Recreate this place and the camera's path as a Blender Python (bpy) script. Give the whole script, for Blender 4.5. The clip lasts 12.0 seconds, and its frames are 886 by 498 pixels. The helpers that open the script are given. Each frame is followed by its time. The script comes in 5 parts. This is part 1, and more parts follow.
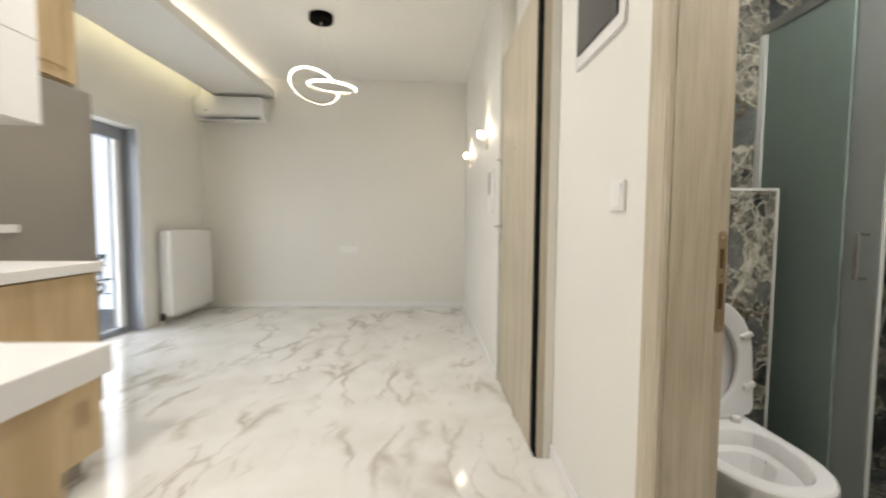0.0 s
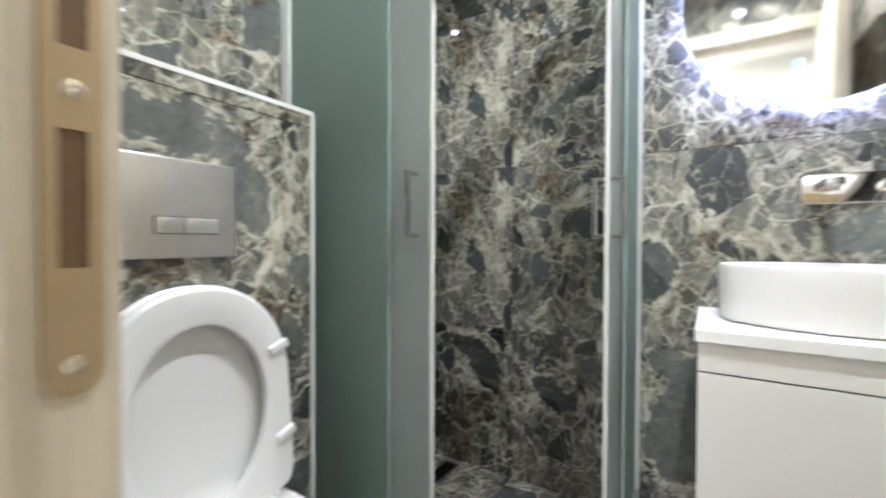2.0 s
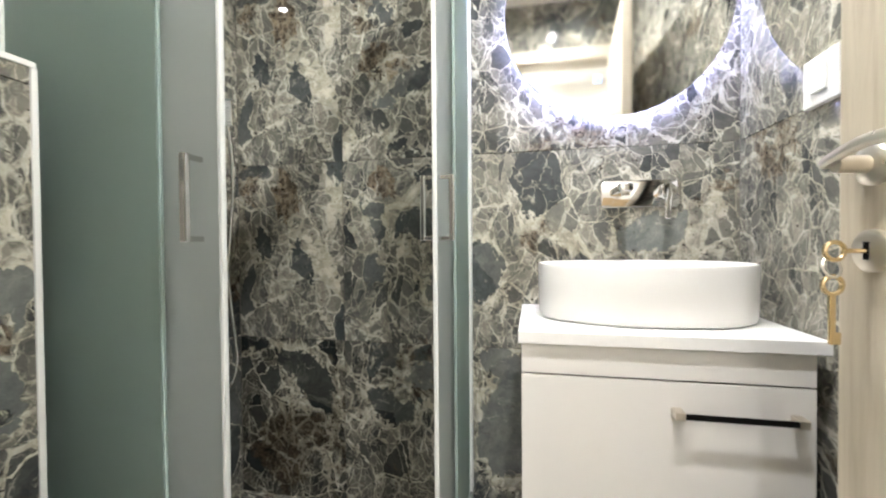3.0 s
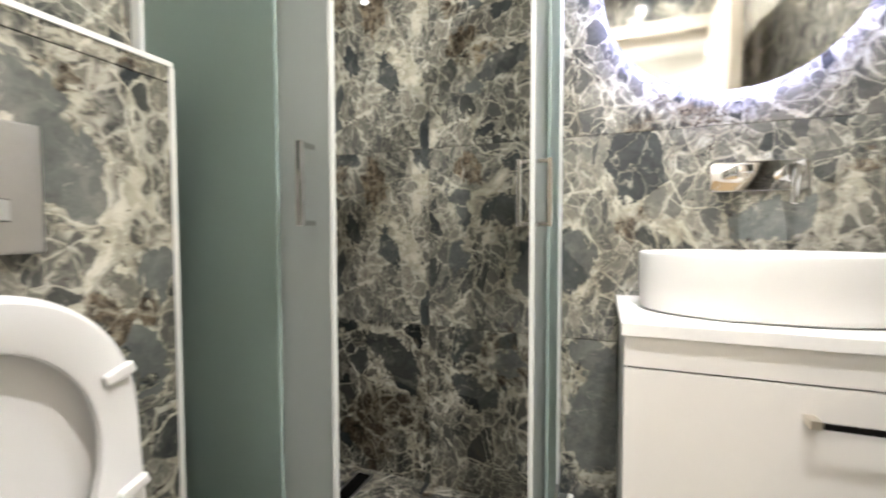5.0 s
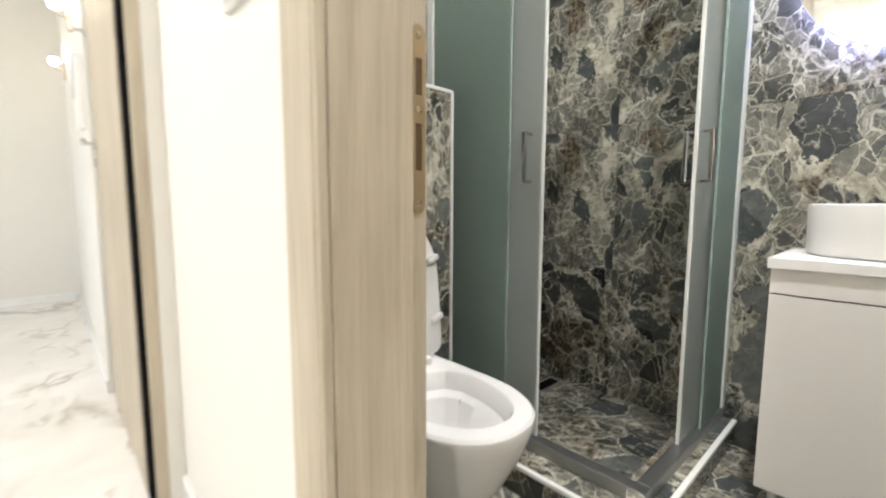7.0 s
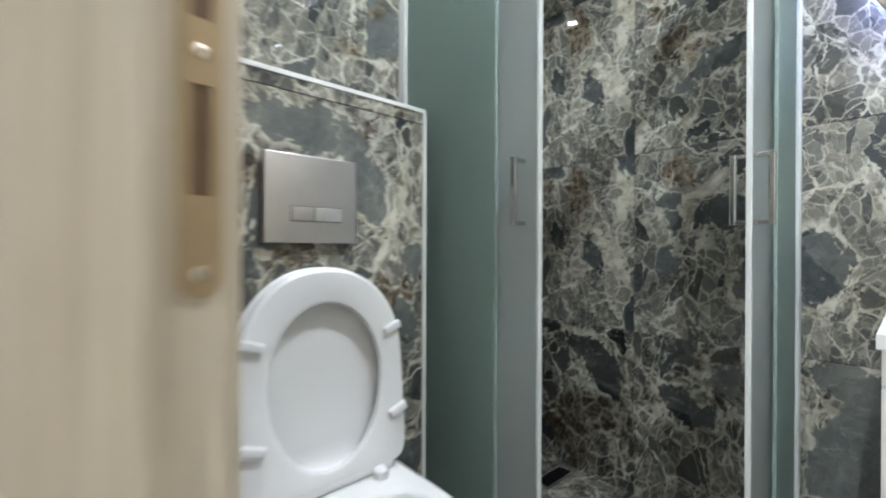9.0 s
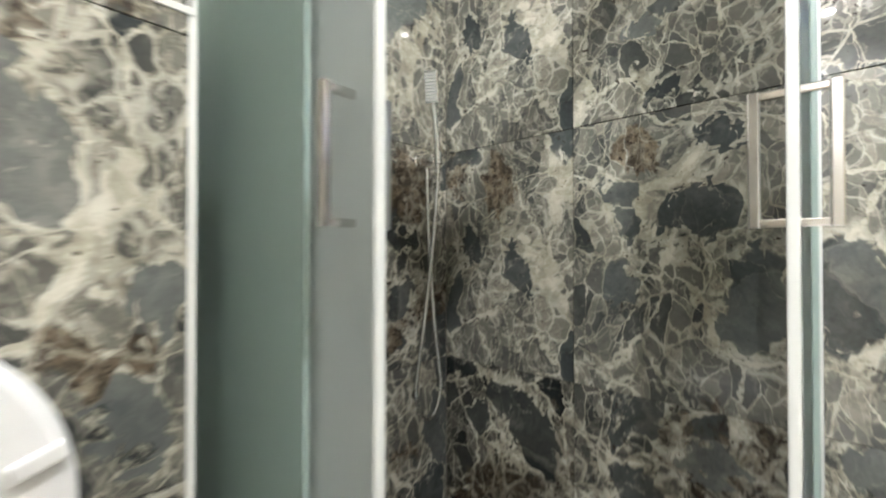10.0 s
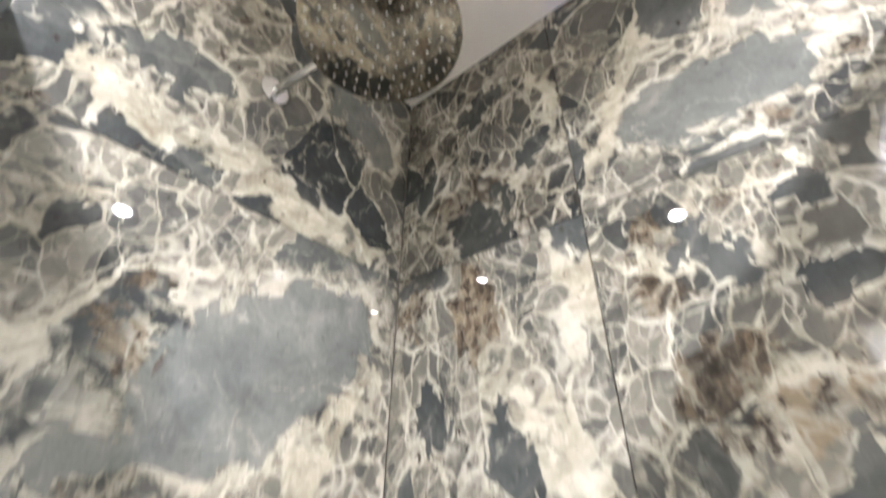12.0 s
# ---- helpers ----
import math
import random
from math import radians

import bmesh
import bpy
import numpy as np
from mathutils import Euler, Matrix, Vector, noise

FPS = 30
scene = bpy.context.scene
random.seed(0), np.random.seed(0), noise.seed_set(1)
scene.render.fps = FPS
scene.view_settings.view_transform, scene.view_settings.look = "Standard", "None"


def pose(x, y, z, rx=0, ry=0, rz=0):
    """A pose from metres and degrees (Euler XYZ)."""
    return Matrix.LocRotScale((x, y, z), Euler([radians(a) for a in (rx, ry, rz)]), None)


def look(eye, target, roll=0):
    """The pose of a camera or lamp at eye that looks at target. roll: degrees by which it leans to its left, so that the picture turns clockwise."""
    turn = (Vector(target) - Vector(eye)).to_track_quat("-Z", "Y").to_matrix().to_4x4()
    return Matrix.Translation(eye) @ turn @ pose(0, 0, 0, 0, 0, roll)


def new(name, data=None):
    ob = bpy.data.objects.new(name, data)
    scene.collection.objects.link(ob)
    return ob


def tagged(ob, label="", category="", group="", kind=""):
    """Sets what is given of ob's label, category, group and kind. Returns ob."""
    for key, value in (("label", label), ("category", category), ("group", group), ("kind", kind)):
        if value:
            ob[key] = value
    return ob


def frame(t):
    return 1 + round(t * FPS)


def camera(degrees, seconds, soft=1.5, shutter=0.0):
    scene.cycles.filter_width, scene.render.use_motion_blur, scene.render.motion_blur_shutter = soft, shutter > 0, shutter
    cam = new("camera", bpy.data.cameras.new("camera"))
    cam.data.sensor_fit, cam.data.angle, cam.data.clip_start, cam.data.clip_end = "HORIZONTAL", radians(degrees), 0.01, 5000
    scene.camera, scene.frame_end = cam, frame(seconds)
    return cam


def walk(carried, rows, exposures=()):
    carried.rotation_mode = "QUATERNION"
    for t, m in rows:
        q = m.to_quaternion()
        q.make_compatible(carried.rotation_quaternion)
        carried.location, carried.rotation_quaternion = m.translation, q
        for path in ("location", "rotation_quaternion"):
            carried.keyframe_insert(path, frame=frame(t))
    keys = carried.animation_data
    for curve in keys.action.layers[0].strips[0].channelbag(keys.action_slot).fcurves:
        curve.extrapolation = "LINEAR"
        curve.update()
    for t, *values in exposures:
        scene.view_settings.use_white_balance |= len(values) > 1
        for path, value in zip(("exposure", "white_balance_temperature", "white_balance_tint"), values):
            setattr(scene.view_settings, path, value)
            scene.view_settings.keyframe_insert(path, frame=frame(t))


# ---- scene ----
import itertools

cam = camera(93.3, 12.0, soft=2.0, shutter=0.5)
PATH = [
    (0, (1.0, 1.148, 1.066), (1.072, 3.143, 0.946), 0.4),
    (0.5, (1.139, 1.47, 1.07), (1.581, 3.418, 0.962), 0.4),
    (1, (1.373, 1.683, 1.073), (2.286, 3.462, 0.997), 0.2),
    (1.5, (1.558, 1.79, 0.987), (2.91, 3.263, 0.924), 0.3),
    (2, (1.645, 1.895, 0.874), (3.335, 2.965, 0.846), 0.2),
    (2.5, (1.746, 1.89, 0.874), (3.627, 2.569, 0.885), -0.2),
    (2.7, (1.793, 1.881, 0.882), (3.721, 2.412, 0.9), -0.3),
    (4.3, (1.801, 1.946, 0.883), (3.78, 2.213, 0.775), -0.1),
    (4.5, (1.805, 1.944, 0.875), (3.769, 2.311, 0.772), -0.2),
    (5, (1.788, 1.959, 0.875), (3.655, 2.673, 0.792), -0.1),
    (5.5, (1.754, 1.931, 0.869), (3.477, 2.944, 0.788), 0.2),
    (6, (1.67, 1.895, 0.854), (3.276, 3.079, 0.719), 0.3),
    (6.5, (1.491, 1.824, 0.841), (2.999, 3.124, 0.662), 0.2),
    (7, (1.346, 1.69, 0.813), (2.698, 3.15, 0.611), 0.2),
    (7.2, (1.302, 1.634, 0.809), (2.602, 3.141, 0.61), 0.2),
    (8.8, (1.576, 1.815, 0.827), (2.846, 3.359, 0.788), 0.4),
    (9, (1.662, 1.871, 0.833), (2.987, 3.369, 0.828), 0.2),
    (9.5, (1.913, 1.996, 0.831), (3.367, 3.369, 0.831), 0.1),
    (10, (2.178, 2.098, 0.858), (3.679, 3.419, 0.878), 0.0),
    (10.5, (2.418, 2.194, 0.946), (3.932, 3.477, 1.174), 0.3),
    (10.7, (2.498, 2.243, 1.015), (4.022, 3.51, 1.318), 0.4),
    (11, (2.556, 2.304, 1.09), (4.073, 3.513, 1.579), 0.4),
    (11.5, (2.62, 2.367, 1.245), (4.07, 3.526, 1.988), 0.5),
    (12, (2.606, 2.367, 1.407), (3.93, 3.46, 2.433), 0.7),
]
EXPOSURES = [(0.0, -0.05, 6450, 10), (0.5, 0.0, 6250, 10), (1.0, 0.2, 5800, 8), (1.5, 0.6, 5450, 6), (2.0, 0.9, 5750, 8), (2.5, 1.10, 6050, 9), (4.5, 1.18, 6250, 11),
             (6.0, 1.05, 6350, 11), (6.5, 0.95, 6350, 11), (7.0, 0.72, 6200, 10), (8.8, 0.63, 5450, 7), (9.5, 1.08, 5850, 8), (10.0, 1.30, 6050, 9), (10.5, 1.66, 6250, 11),
             (11.0, 1.84, 6150, 13), (11.5, 1.90, 6200, 14), (12.0, 1.84, 6050, 18)]
walk(cam, [(t, look(eye, target, roll)) for t, eye, target, roll in PATH], EXPOSURES)

# ---- plan (metres) ----
BX0, BX1 = 1.74, 3.19          # bathroom, west and east tile faces
BY0, BY1 = 1.285, 2.975        # bathroom, south and north tile faces
BFLOOR, BCEIL = -0.09, 2.39
SX, SY = 2.467, 2.105          # shower glass lines
SFLOOR = -0.06
ROWS_Z = [BFLOOR, 0.53, 1.175, 1.819, BCEIL]
LX0, LX1 = -1.80, 1.568        # living room, west wall and east wall near the bath door
LX1F = 1.472                   # east wall past the entrance door
LY0, LY1 = -0.9, 6.49
LCEIL = 2.83
DOOR0, DOOR1 = 1.40, 2.116      # bath doorway along y
DOORH = 2.02

# ---- world and lights ----
world = bpy.data.worlds.new("sky")
scene.world = world
world.use_nodes = True
wn = world.node_tree
sky = wn.nodes.new("ShaderNodeTexSky")
sky.sky_type, sky.sun_disc = "NISHITA", False
sky.sun_elevation, sky.sun_rotation = radians(40), radians(200)
wn.nodes["Background"].inputs[1].default_value = 0.12
wn.links.new(sky.outputs[0], wn.nodes["Background"].inputs[0])


def lamp(name, kind, m, watts, colour, size=0.1, size_y=None, spread=180):
    d = bpy.data.lights.new(name, kind)
    d.energy, d.color = watts, colour
    if kind == "AREA":
        d.shape = "DISK" if size_y is None else "RECTANGLE"
        d.size = size
        if size_y is not None:
            d.size_y = size_y
        d.spread = radians(spread)
    elif kind == "SUN":
        d.angle = radians(2)
    else:
        d.shadow_soft_size = size
    ob = new(name, d)
    ob.matrix_world = m
    return ob


WARM, BATH_WHITE = (1.0, 0.86, 0.66), (1.0, 0.965, 0.925)
SPOTS_BATH = [(2.15, 2.51), (2.84, 1.73), (2.20, 1.74)]
for (x, y), watts in zip(SPOTS_BATH, (5.5, 5.6, 10.8)):
    lamp("bath_spot_light", "AREA", pose(x, y, BCEIL - 0.012), watts, BATH_WHITE, 0.055, spread=155)
SPOTS_HALL = [(-0.40, 1.98), (-0.45, 0.6), (0.3, 3.2)]
for x, y in SPOTS_HALL:
    lamp("hall_spot_light", "AREA", pose(x, y, LCEIL - 0.014), 18.5, (1.0, 0.955, 0.89), 0.08, spread=160)
lamp("cove_light_room", "AREA", pose(-1.03, 4.5, 2.70, 180, 0, 0), 3.2, (1.0, 0.91, 0.76), 0.03, 3.9)
lamp("cove_light_wall", "AREA", pose(-1.63, 4.9, 2.705, 180, 0, 0), 7, (1.0, 0.93, 0.66), 0.03, 3.1)
lamp("balcony_daylight", "AREA", pose(-1.93, 4.75, 1.05, 0, -90, 0), 20, (0.88, 0.94, 1.0), 2.0, 1.0)
lamp("sun", "SUN", pose(0, 0, 5, 50, 0, 30), 2.0, (1.0, 0.95, 0.88))


# ---- materials ----
class Nodes:
    def __init__(self, name):
        self.m = bpy.data.materials.new(name)
        self.m.use_nodes = True
        self.t = self.m.node_tree
        self.b = self.t.nodes["Principled BSDF"]

    def add(self, kind, **ins):
        n = self.t.nodes.new("ShaderNode" + kind)
        for k, v in ins.items():
            k = int(k[1:]) if k[0] == "i" and k[1:].isdigit() else k
            self.feed(n.inputs[k], v)
        return n

    def feed(self, socket, v):
        if isinstance(v, bpy.types.NodeSocket):
            self.t.links.new(v, socket)
        else:
            socket.default_value = v

    def math(self, op, a, b=0.0, clamp=False):
        n = self.t.nodes.new("ShaderNodeMath")
        n.operation, n.use_clamp = op, clamp
        self.feed(n.inputs[0], a)
        self.feed(n.inputs[1], b)
        return n.outputs[0]

    def vec(self, op, a, b):
        n = self.t.nodes.new("ShaderNodeVectorMath")
        n.operation = op
        self.feed(n.inputs[0], a)
        if op == "SCALE":
            self.feed(n.inputs[3], b)
        else:
            self.feed(n.inputs[1], b)
        return n.outputs[0]

    def noise(self, v, scale, detail=4.0, rough=0.55, dist=0.0):
        n = self.add("TexNoise", Vector=v, Scale=scale, Detail=detail, Roughness=rough, Distortion=dist)
        return n.outputs[0], n.outputs[1]

    def edge(self, v, scale):
        n = self.t.nodes.new("ShaderNodeTexVoronoi")
        n.feature = "DISTANCE_TO_EDGE"
        self.feed(n.inputs["Vector"], v)
        n.inputs["Scale"].default_value = scale
        return n.outputs["Distance"]

    def cells(self, v, scale):
        n = self.t.nodes.new("ShaderNodeTexVoronoi")
        self.feed(n.inputs["Vector"], v)
        n.inputs["Scale"].default_value = scale
        return n.outputs["Color"]

    def step(self, a, lo, hi):
        n = self.t.nodes.new("ShaderNodeMapRange")
        n.interpolation_type = "SMOOTHSTEP"
        self.feed(n.inputs[0], a)
        n.inputs[1].default_value, n.inputs[2].default_value = lo, hi
        return n.outputs[0]

    def ramp(self, a, stops):
        n = self.t.nodes.new("ShaderNodeValToRGB")
        el = n.color_ramp.elements
        while len(el) < len(stops):
            el.new(0.5)
        for e, (p, c) in zip(el, stops):
            e.position, e.color = p, (*c, 1)
        self.feed(n.inputs[0], a)
        return n.outputs[0]

    def mix(self, f, a, b):
        n = self.t.nodes.new("ShaderNodeMix")
        n.data_type = "RGBA"
        self.feed(n.inputs[0], f)
        self.feed(n.inputs[6], a if isinstance(a, bpy.types.NodeSocket) else (*a, 1))
        self.feed(n.inputs[7], b if isinstance(b, bpy.types.NodeSocket) else (*b, 1))
        return n.outputs[2]

    def bump(self, h, strength, dist=0.002):
        n = self.add("Bump", Height=h, Strength=strength, Distance=dist)
        self.t.links.new(n.outputs[0], self.b.inputs["Normal"])

    def set(self, **kw):
        for k, v in kw.items():
            self.feed(self.b.inputs[k.replace("_", " ")], v)
        return self


def coords(n):
    return n.add("TexCoord").outputs["Object"]


def plain(name, colour, rough=0.5, metal=0.0, vary=0.06, scale=6.0, bump=0.0, bscale=200.0, rv=0.12, **kw):
    n = Nodes(name)
    v = coords(n)
    f, _ = n.noise(v, scale, 5)
    g, _ = n.noise(v, scale * 9, 3)
    f = n.math("ADD", n.math("MULTIPLY", f, 0.65), n.math("MULTIPLY", g, 0.35))
    lo = tuple(c * (1 - vary) for c in colour)
    hi = tuple(min(1, c * (1 + vary)) for c in colour)
    c = n.ramp(f, [(0.3, lo), (0.7, hi)])
    n.set(Base_Color=c, Metallic=metal, Roughness=n.math("ADD", n.math("MULTIPLY", g, rv), max(rough - rv / 2, 0.0)))
    if bump:
        h, _ = n.noise(v, bscale, 3)
        n.bump(h, bump)
    n.set(**kw)
    return n.m


def glow(name, colour, strength):
    n = Nodes(name)
    n.set(Base_Color=(*colour, 1), Emission_Color=(*colour, 1), Emission_Strength=strength)
    return n.m


def breccia(name, seed, marks=(), tone=1.0, whole=0.26, crackle=0.5):
    """Polished print of a brecciated marble. marks are the print's own large features in the tile's metres, each
    (kind, along, up, half length, half width, turn): S and D slate fragments, G pale grey fragments, K cream, B rust brown, T tan."""
    n = Nodes(name)
    p = coords(n)
    v = n.vec("ADD", p, (seed * 3.1, seed * 1.7, seed * 5.3))
    half = (0.5, 0.5, 0.5)
    _, d1 = n.noise(v, 3.4, 2)
    _, d2 = n.noise(v, 12.0, 3, 0.6)
    _, d3 = n.noise(v, 48.0, 3, 0.65)
    shift = n.vec("ADD", n.vec("SCALE", n.vec("SUBTRACT", d2, half), 0.060), n.vec("SCALE", n.vec("SUBTRACT", d3, half), 0.020))
    w = n.vec("ADD", n.vec("ADD", v, shift), n.vec("SCALE", n.vec("SUBTRACT", d1, half), 0.16))
    bend = n.vec("SCALE", n.vec("SUBTRACT", d1, half), 0.14)
    lean, chip = [], []
    for out, share in ((lean, 0.70), (chip, 0.32)):
        m = n.add("Mapping", Vector=n.vec("ADD", n.vec("ADD", v, n.vec("SCALE", shift, share)), bend))
        m.inputs["Rotation"].default_value = (0, radians(28), 0)
        m.inputs["Scale"].default_value = (1.25, 1.0, 0.80)
        out.append(m.outputs[0])
    lean, chip = lean[0], chip[0]
    # features break along the chips' edges
    jag = n.vec("ADD", n.vec("SCALE", n.vec("SUBTRACT", n.cells(chip, 17.0), half), 0.030), n.vec("SCALE", n.vec("SUBTRACT", n.cells(chip, 40.0), half), 0.022))
    near = n.vec("ADD", p, n.vec("ADD", n.vec("SCALE", shift, 0.45), jag))

    # the print's own features
    masks = {k: 0.0 for k in "SGKBTR"}
    for kind, along, up, long, wide, turn in marks:
        m = n.t.nodes.new("ShaderNodeMapping")
        m.vector_type = "TEXTURE"
        n.feed(m.inputs[0], near)
        m.inputs["Location"].default_value = (along, 0, up)
        m.inputs["Rotation"].default_value = (0, radians(-turn), 0)
        m.inputs["Scale"].default_value = (long, 1.0, wide)
        if kind == "D":
            c = n.add("SeparateXYZ", Vector=m.outputs[0])
            d = n.math("ADD", n.math("ABSOLUTE", c.outputs[0]), n.math("ABSOLUTE", c.outputs[2]))
        else:
            d = n.t.nodes.new("ShaderNodeVectorMath")
            d.operation = "LENGTH"
            n.feed(d.inputs[0], m.outputs[0])
            d = d.outputs["Value"]
        if kind in "SDG":
            key = "G" if kind == "G" else "S"
            masks[key] = n.math("MAXIMUM", masks[key], n.math("SUBTRACT", 1.0, n.step(d, 0.93, 1.03)))
            rim = n.math("MULTIPLY", n.step(d, 0.94, 1.02), n.math("SUBTRACT", 1.0, n.step(d, 1.04, 1.45)))
            masks["R"] = n.math("MAXIMUM", masks["R"], rim)
        else:
            masks[kind] = n.math("MAXIMUM", masks[kind], n.math("SUBTRACT", 1.0, n.step(d, 0.35, 1.35)))
    frag = n.math("MAXIMUM", masks["S"], masks["G"])
    loose = n.math("SUBTRACT", 1.0, frag)

    zone, _ = n.noise(v, 3.0, 3, 0.5)
    zone2, _ = n.noise(n.vec("ADD", v, (7.3, 2.1, 4.4)), 2.8, 4, 0.6)
    mott, _ = n.noise(w, 30.0, 6, 0.72)
    cloud, _ = n.noise(w, 8.0, 5, 0.6)
    grit, _ = n.noise(v, 150.0, 3, 0.7)
    ea, eb, ec = n.edge(lean, 6.5), n.edge(chip, 17.0), n.edge(chip, 40.0)
    ca = n.add("SeparateColor", Color=n.cells(lean, 6.5))
    cb = n.add("SeparateColor", Color=n.cells(chip, 17.0))
    cc = n.add("SeparateColor", Color=n.cells(chip, 40.0))
    broken = n.math("MULTIPLY", n.math("GREATER_THAN", ca.outputs[1], whole), loose)
    fine = n.math("MULTIPLY", broken, n.step(n.math("ADD", cb.outputs[0], n.math("MULTIPLY", zone, 0.6)), 0.72 - crackle * 0.5, 0.80 - crackle * 0.5))

    # slate fragments, with soft clouds and a few darker streaks
    soft = n.math("ADD", n.math("MULTIPLY", cloud, 0.60), n.math("MULTIPLY", mott, 0.22))
    slate = n.ramp(n.math("ADD", n.math("MULTIPLY", ca.outputs[2], 0.30), soft),
                   [(0.30, (0.026, 0.030, 0.032)), (0.50, (0.056, 0.063, 0.063)), (0.68, (0.108, 0.116, 0.110)), (0.90, (0.19, 0.192, 0.175))])
    pale = n.ramp(soft, [(0.28, (0.120, 0.130, 0.124)), (0.44, (0.185, 0.194, 0.180)), (0.58, (0.27, 0.268, 0.238))])
    # broken ground: olive grey chips of many tones
    chips = n.math("ADD", n.math("MULTIPLY", cb.outputs[2], 0.26), n.math("MULTIPLY", n.math("MULTIPLY", fine, cc.outputs[2]), 0.20))
    ground = n.ramp(n.math("ADD", chips, n.math("ADD", n.math("MULTIPLY", cloud, 0.48), n.math("MULTIPLY", mott, 0.14))),
                    [(0.28, (0.038, 0.042, 0.042)), (0.44, (0.098, 0.100, 0.090)), (0.62, (0.185, 0.178, 0.150)), (0.84, (0.33, 0.31, 0.255))])
    base = n.mix(broken, slate, ground)
    base = n.mix(masks["G"], base, pale)
    # rusty brown patches with dark crumbs
    spot, _ = n.noise(n.vec("ADD", w, (3.0, 9.0, 1.0)), 9.0, 8, 0.78)
    stray = n.math("MULTIPLY", n.step(zone2, 0.50, 0.66), 0.50)
    brown = n.step(n.math("ADD", n.math("MAXIMUM", masks["B"], stray), n.math("MULTIPLY", n.math("SUBTRACT", spot, 0.5), 2.0)), 0.30, 0.56)
    brown = n.math("MULTIPLY", brown, n.math("ADD", n.math("MULTIPLY", loose, 0.80), 0.10))
    rust = n.ramp(mott, [(0.38, (0.034, 0.025, 0.017)), (0.50, (0.104, 0.080, 0.053)), (0.62, (0.23, 0.185, 0.125))])
    base = n.mix(brown, base, rust)
    base = n.mix(n.math("MULTIPLY", n.step(n.math("ADD", masks["T"], n.math("MULTIPLY", n.math("SUBTRACT", mott, 0.5), 1.2)), 0.35, 0.65), loose), base, (0.30, 0.245, 0.165))
    shade = n.math("ADD", n.math("MULTIPLY", mott, 0.55), n.math("MULTIPLY", n.math("SUBTRACT", grit, 0.5), 0.35))
    # tone scales the ground; a low one also stands in for weak light
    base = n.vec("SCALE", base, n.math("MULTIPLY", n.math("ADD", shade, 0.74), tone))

    # cream veins: broad where the print swells, threads elsewhere, broken up along their way
    swell = n.math("MAXIMUM", n.math("MULTIPLY", n.step(zone2, 0.52, 0.74), 0.40), masks["K"])
    worn = n.step(n.math("ADD", mott, n.math("MULTIPLY", swell, 0.25)), 0.30, 0.52)
    ta = n.math("ADD", n.math("MULTIPLY", swell, 0.15), n.math("MULTIPLY", n.step(cloud, 0.40, 0.66), 0.045))
    va = n.math("MULTIPLY", n.step(n.math("SUBTRACT", 1.0, n.math("DIVIDE", ea, n.math("ADD", ta, 0.006)), True), 0.08, 0.50), worn)
    tb = n.math("ADD", n.math("MULTIPLY", swell, 0.20), n.math("MULTIPLY", n.step(zone, 0.40, 0.68), n.math("MULTIPLY", cloud, 0.14)))
    vb = n.math("MULTIPLY", n.step(n.math("SUBTRACT", 1.0, n.math("DIVIDE", eb, n.math("ADD", tb, 0.022)), True), 0.02, 0.45), n.math("MULTIPLY", broken, worn))
    vc = n.math("MULTIPLY", n.step(n.math("SUBTRACT", 1.0, n.math("DIVIDE", ec, n.math("ADD", n.math("MULTIPLY", swell, 0.16), 0.085)), True), 0.02, 0.55), n.math("MULTIPLY", fine, n.step(mott, 0.36, 0.56)))
    long, _ = n.noise(n.vec("ADD", lean, (4.7, 0.1, 6.9)), 2.7, 4, 0.55)
    run = n.math("DIVIDE", n.math("ABSOLUTE", n.math("SUBTRACT", long, 0.5)), n.math("ADD", n.math("MULTIPLY", n.step(cloud, 0.42, 0.64), 0.016), 0.004))
    vl = n.math("MULTIPLY", n.math("SUBTRACT", 1.0, run, True), n.step(mott, 0.36, 0.56))
    hair, _ = n.noise(n.vec("ADD", w, (1.7, 3.1, 2.9)), 6.0, 3, 0.5)
    vh = n.math("MULTIPLY", n.math("SUBTRACT", 1.0, n.math("DIVIDE", n.math("ABSOLUTE", n.math("SUBTRACT", hair, 0.5)), 0.008), True), n.step(mott, 0.40, 0.60))
    vein = n.math("MAXIMUM", n.math("MAXIMUM", n.math("MULTIPLY", va, 0.92), n.math("MULTIPLY", vb, 0.68)), n.math("MAXIMUM", n.math("MULTIPLY", vc, 0.36), n.math("MULTIPLY", vl, 0.75)))
    rim = n.math("MULTIPLY", masks["R"], n.step(n.math("ADD", mott, n.math("MULTIPLY", cloud, 0.6)), 0.68, 0.82))
    vein = n.math("MULTIPLY", n.math("MAXIMUM", vein, n.math("MULTIPLY", rim, 0.85)), n.math("SUBTRACT", 1.0, n.math("MULTIPLY", frag, 0.92)))
    core = n.math("MULTIPLY", n.step(n.math("ADD", masks["K"], n.math("MULTIPLY", n.math("SUBTRACT", mott, 0.5), 2.0)), 0.88, 1.10), loose)
    vein = n.math("MAXIMUM", n.math("MAXIMUM", vein, core), n.math("MULTIPLY", vh, 0.45))
    vein = n.math("MULTIPLY", vein, n.math("SUBTRACT", 1.0, n.math("MULTIPLY", brown, 0.72)))
    cream = n.ramp(n.math("ADD", n.math("MULTIPLY", mott, 0.6), n.math("MULTIPLY", cloud, 0.4)), [(0.36, (0.28, 0.255, 0.19)), (0.47, (0.46, 0.43, 0.335)), (0.60, (0.66, 0.632, 0.54))])
    col = n.mix(vein, base, cream)
    # dark crumbs scattered in the pale parts
    crumb, _ = n.noise(v, 62.0, 3, 0.6)
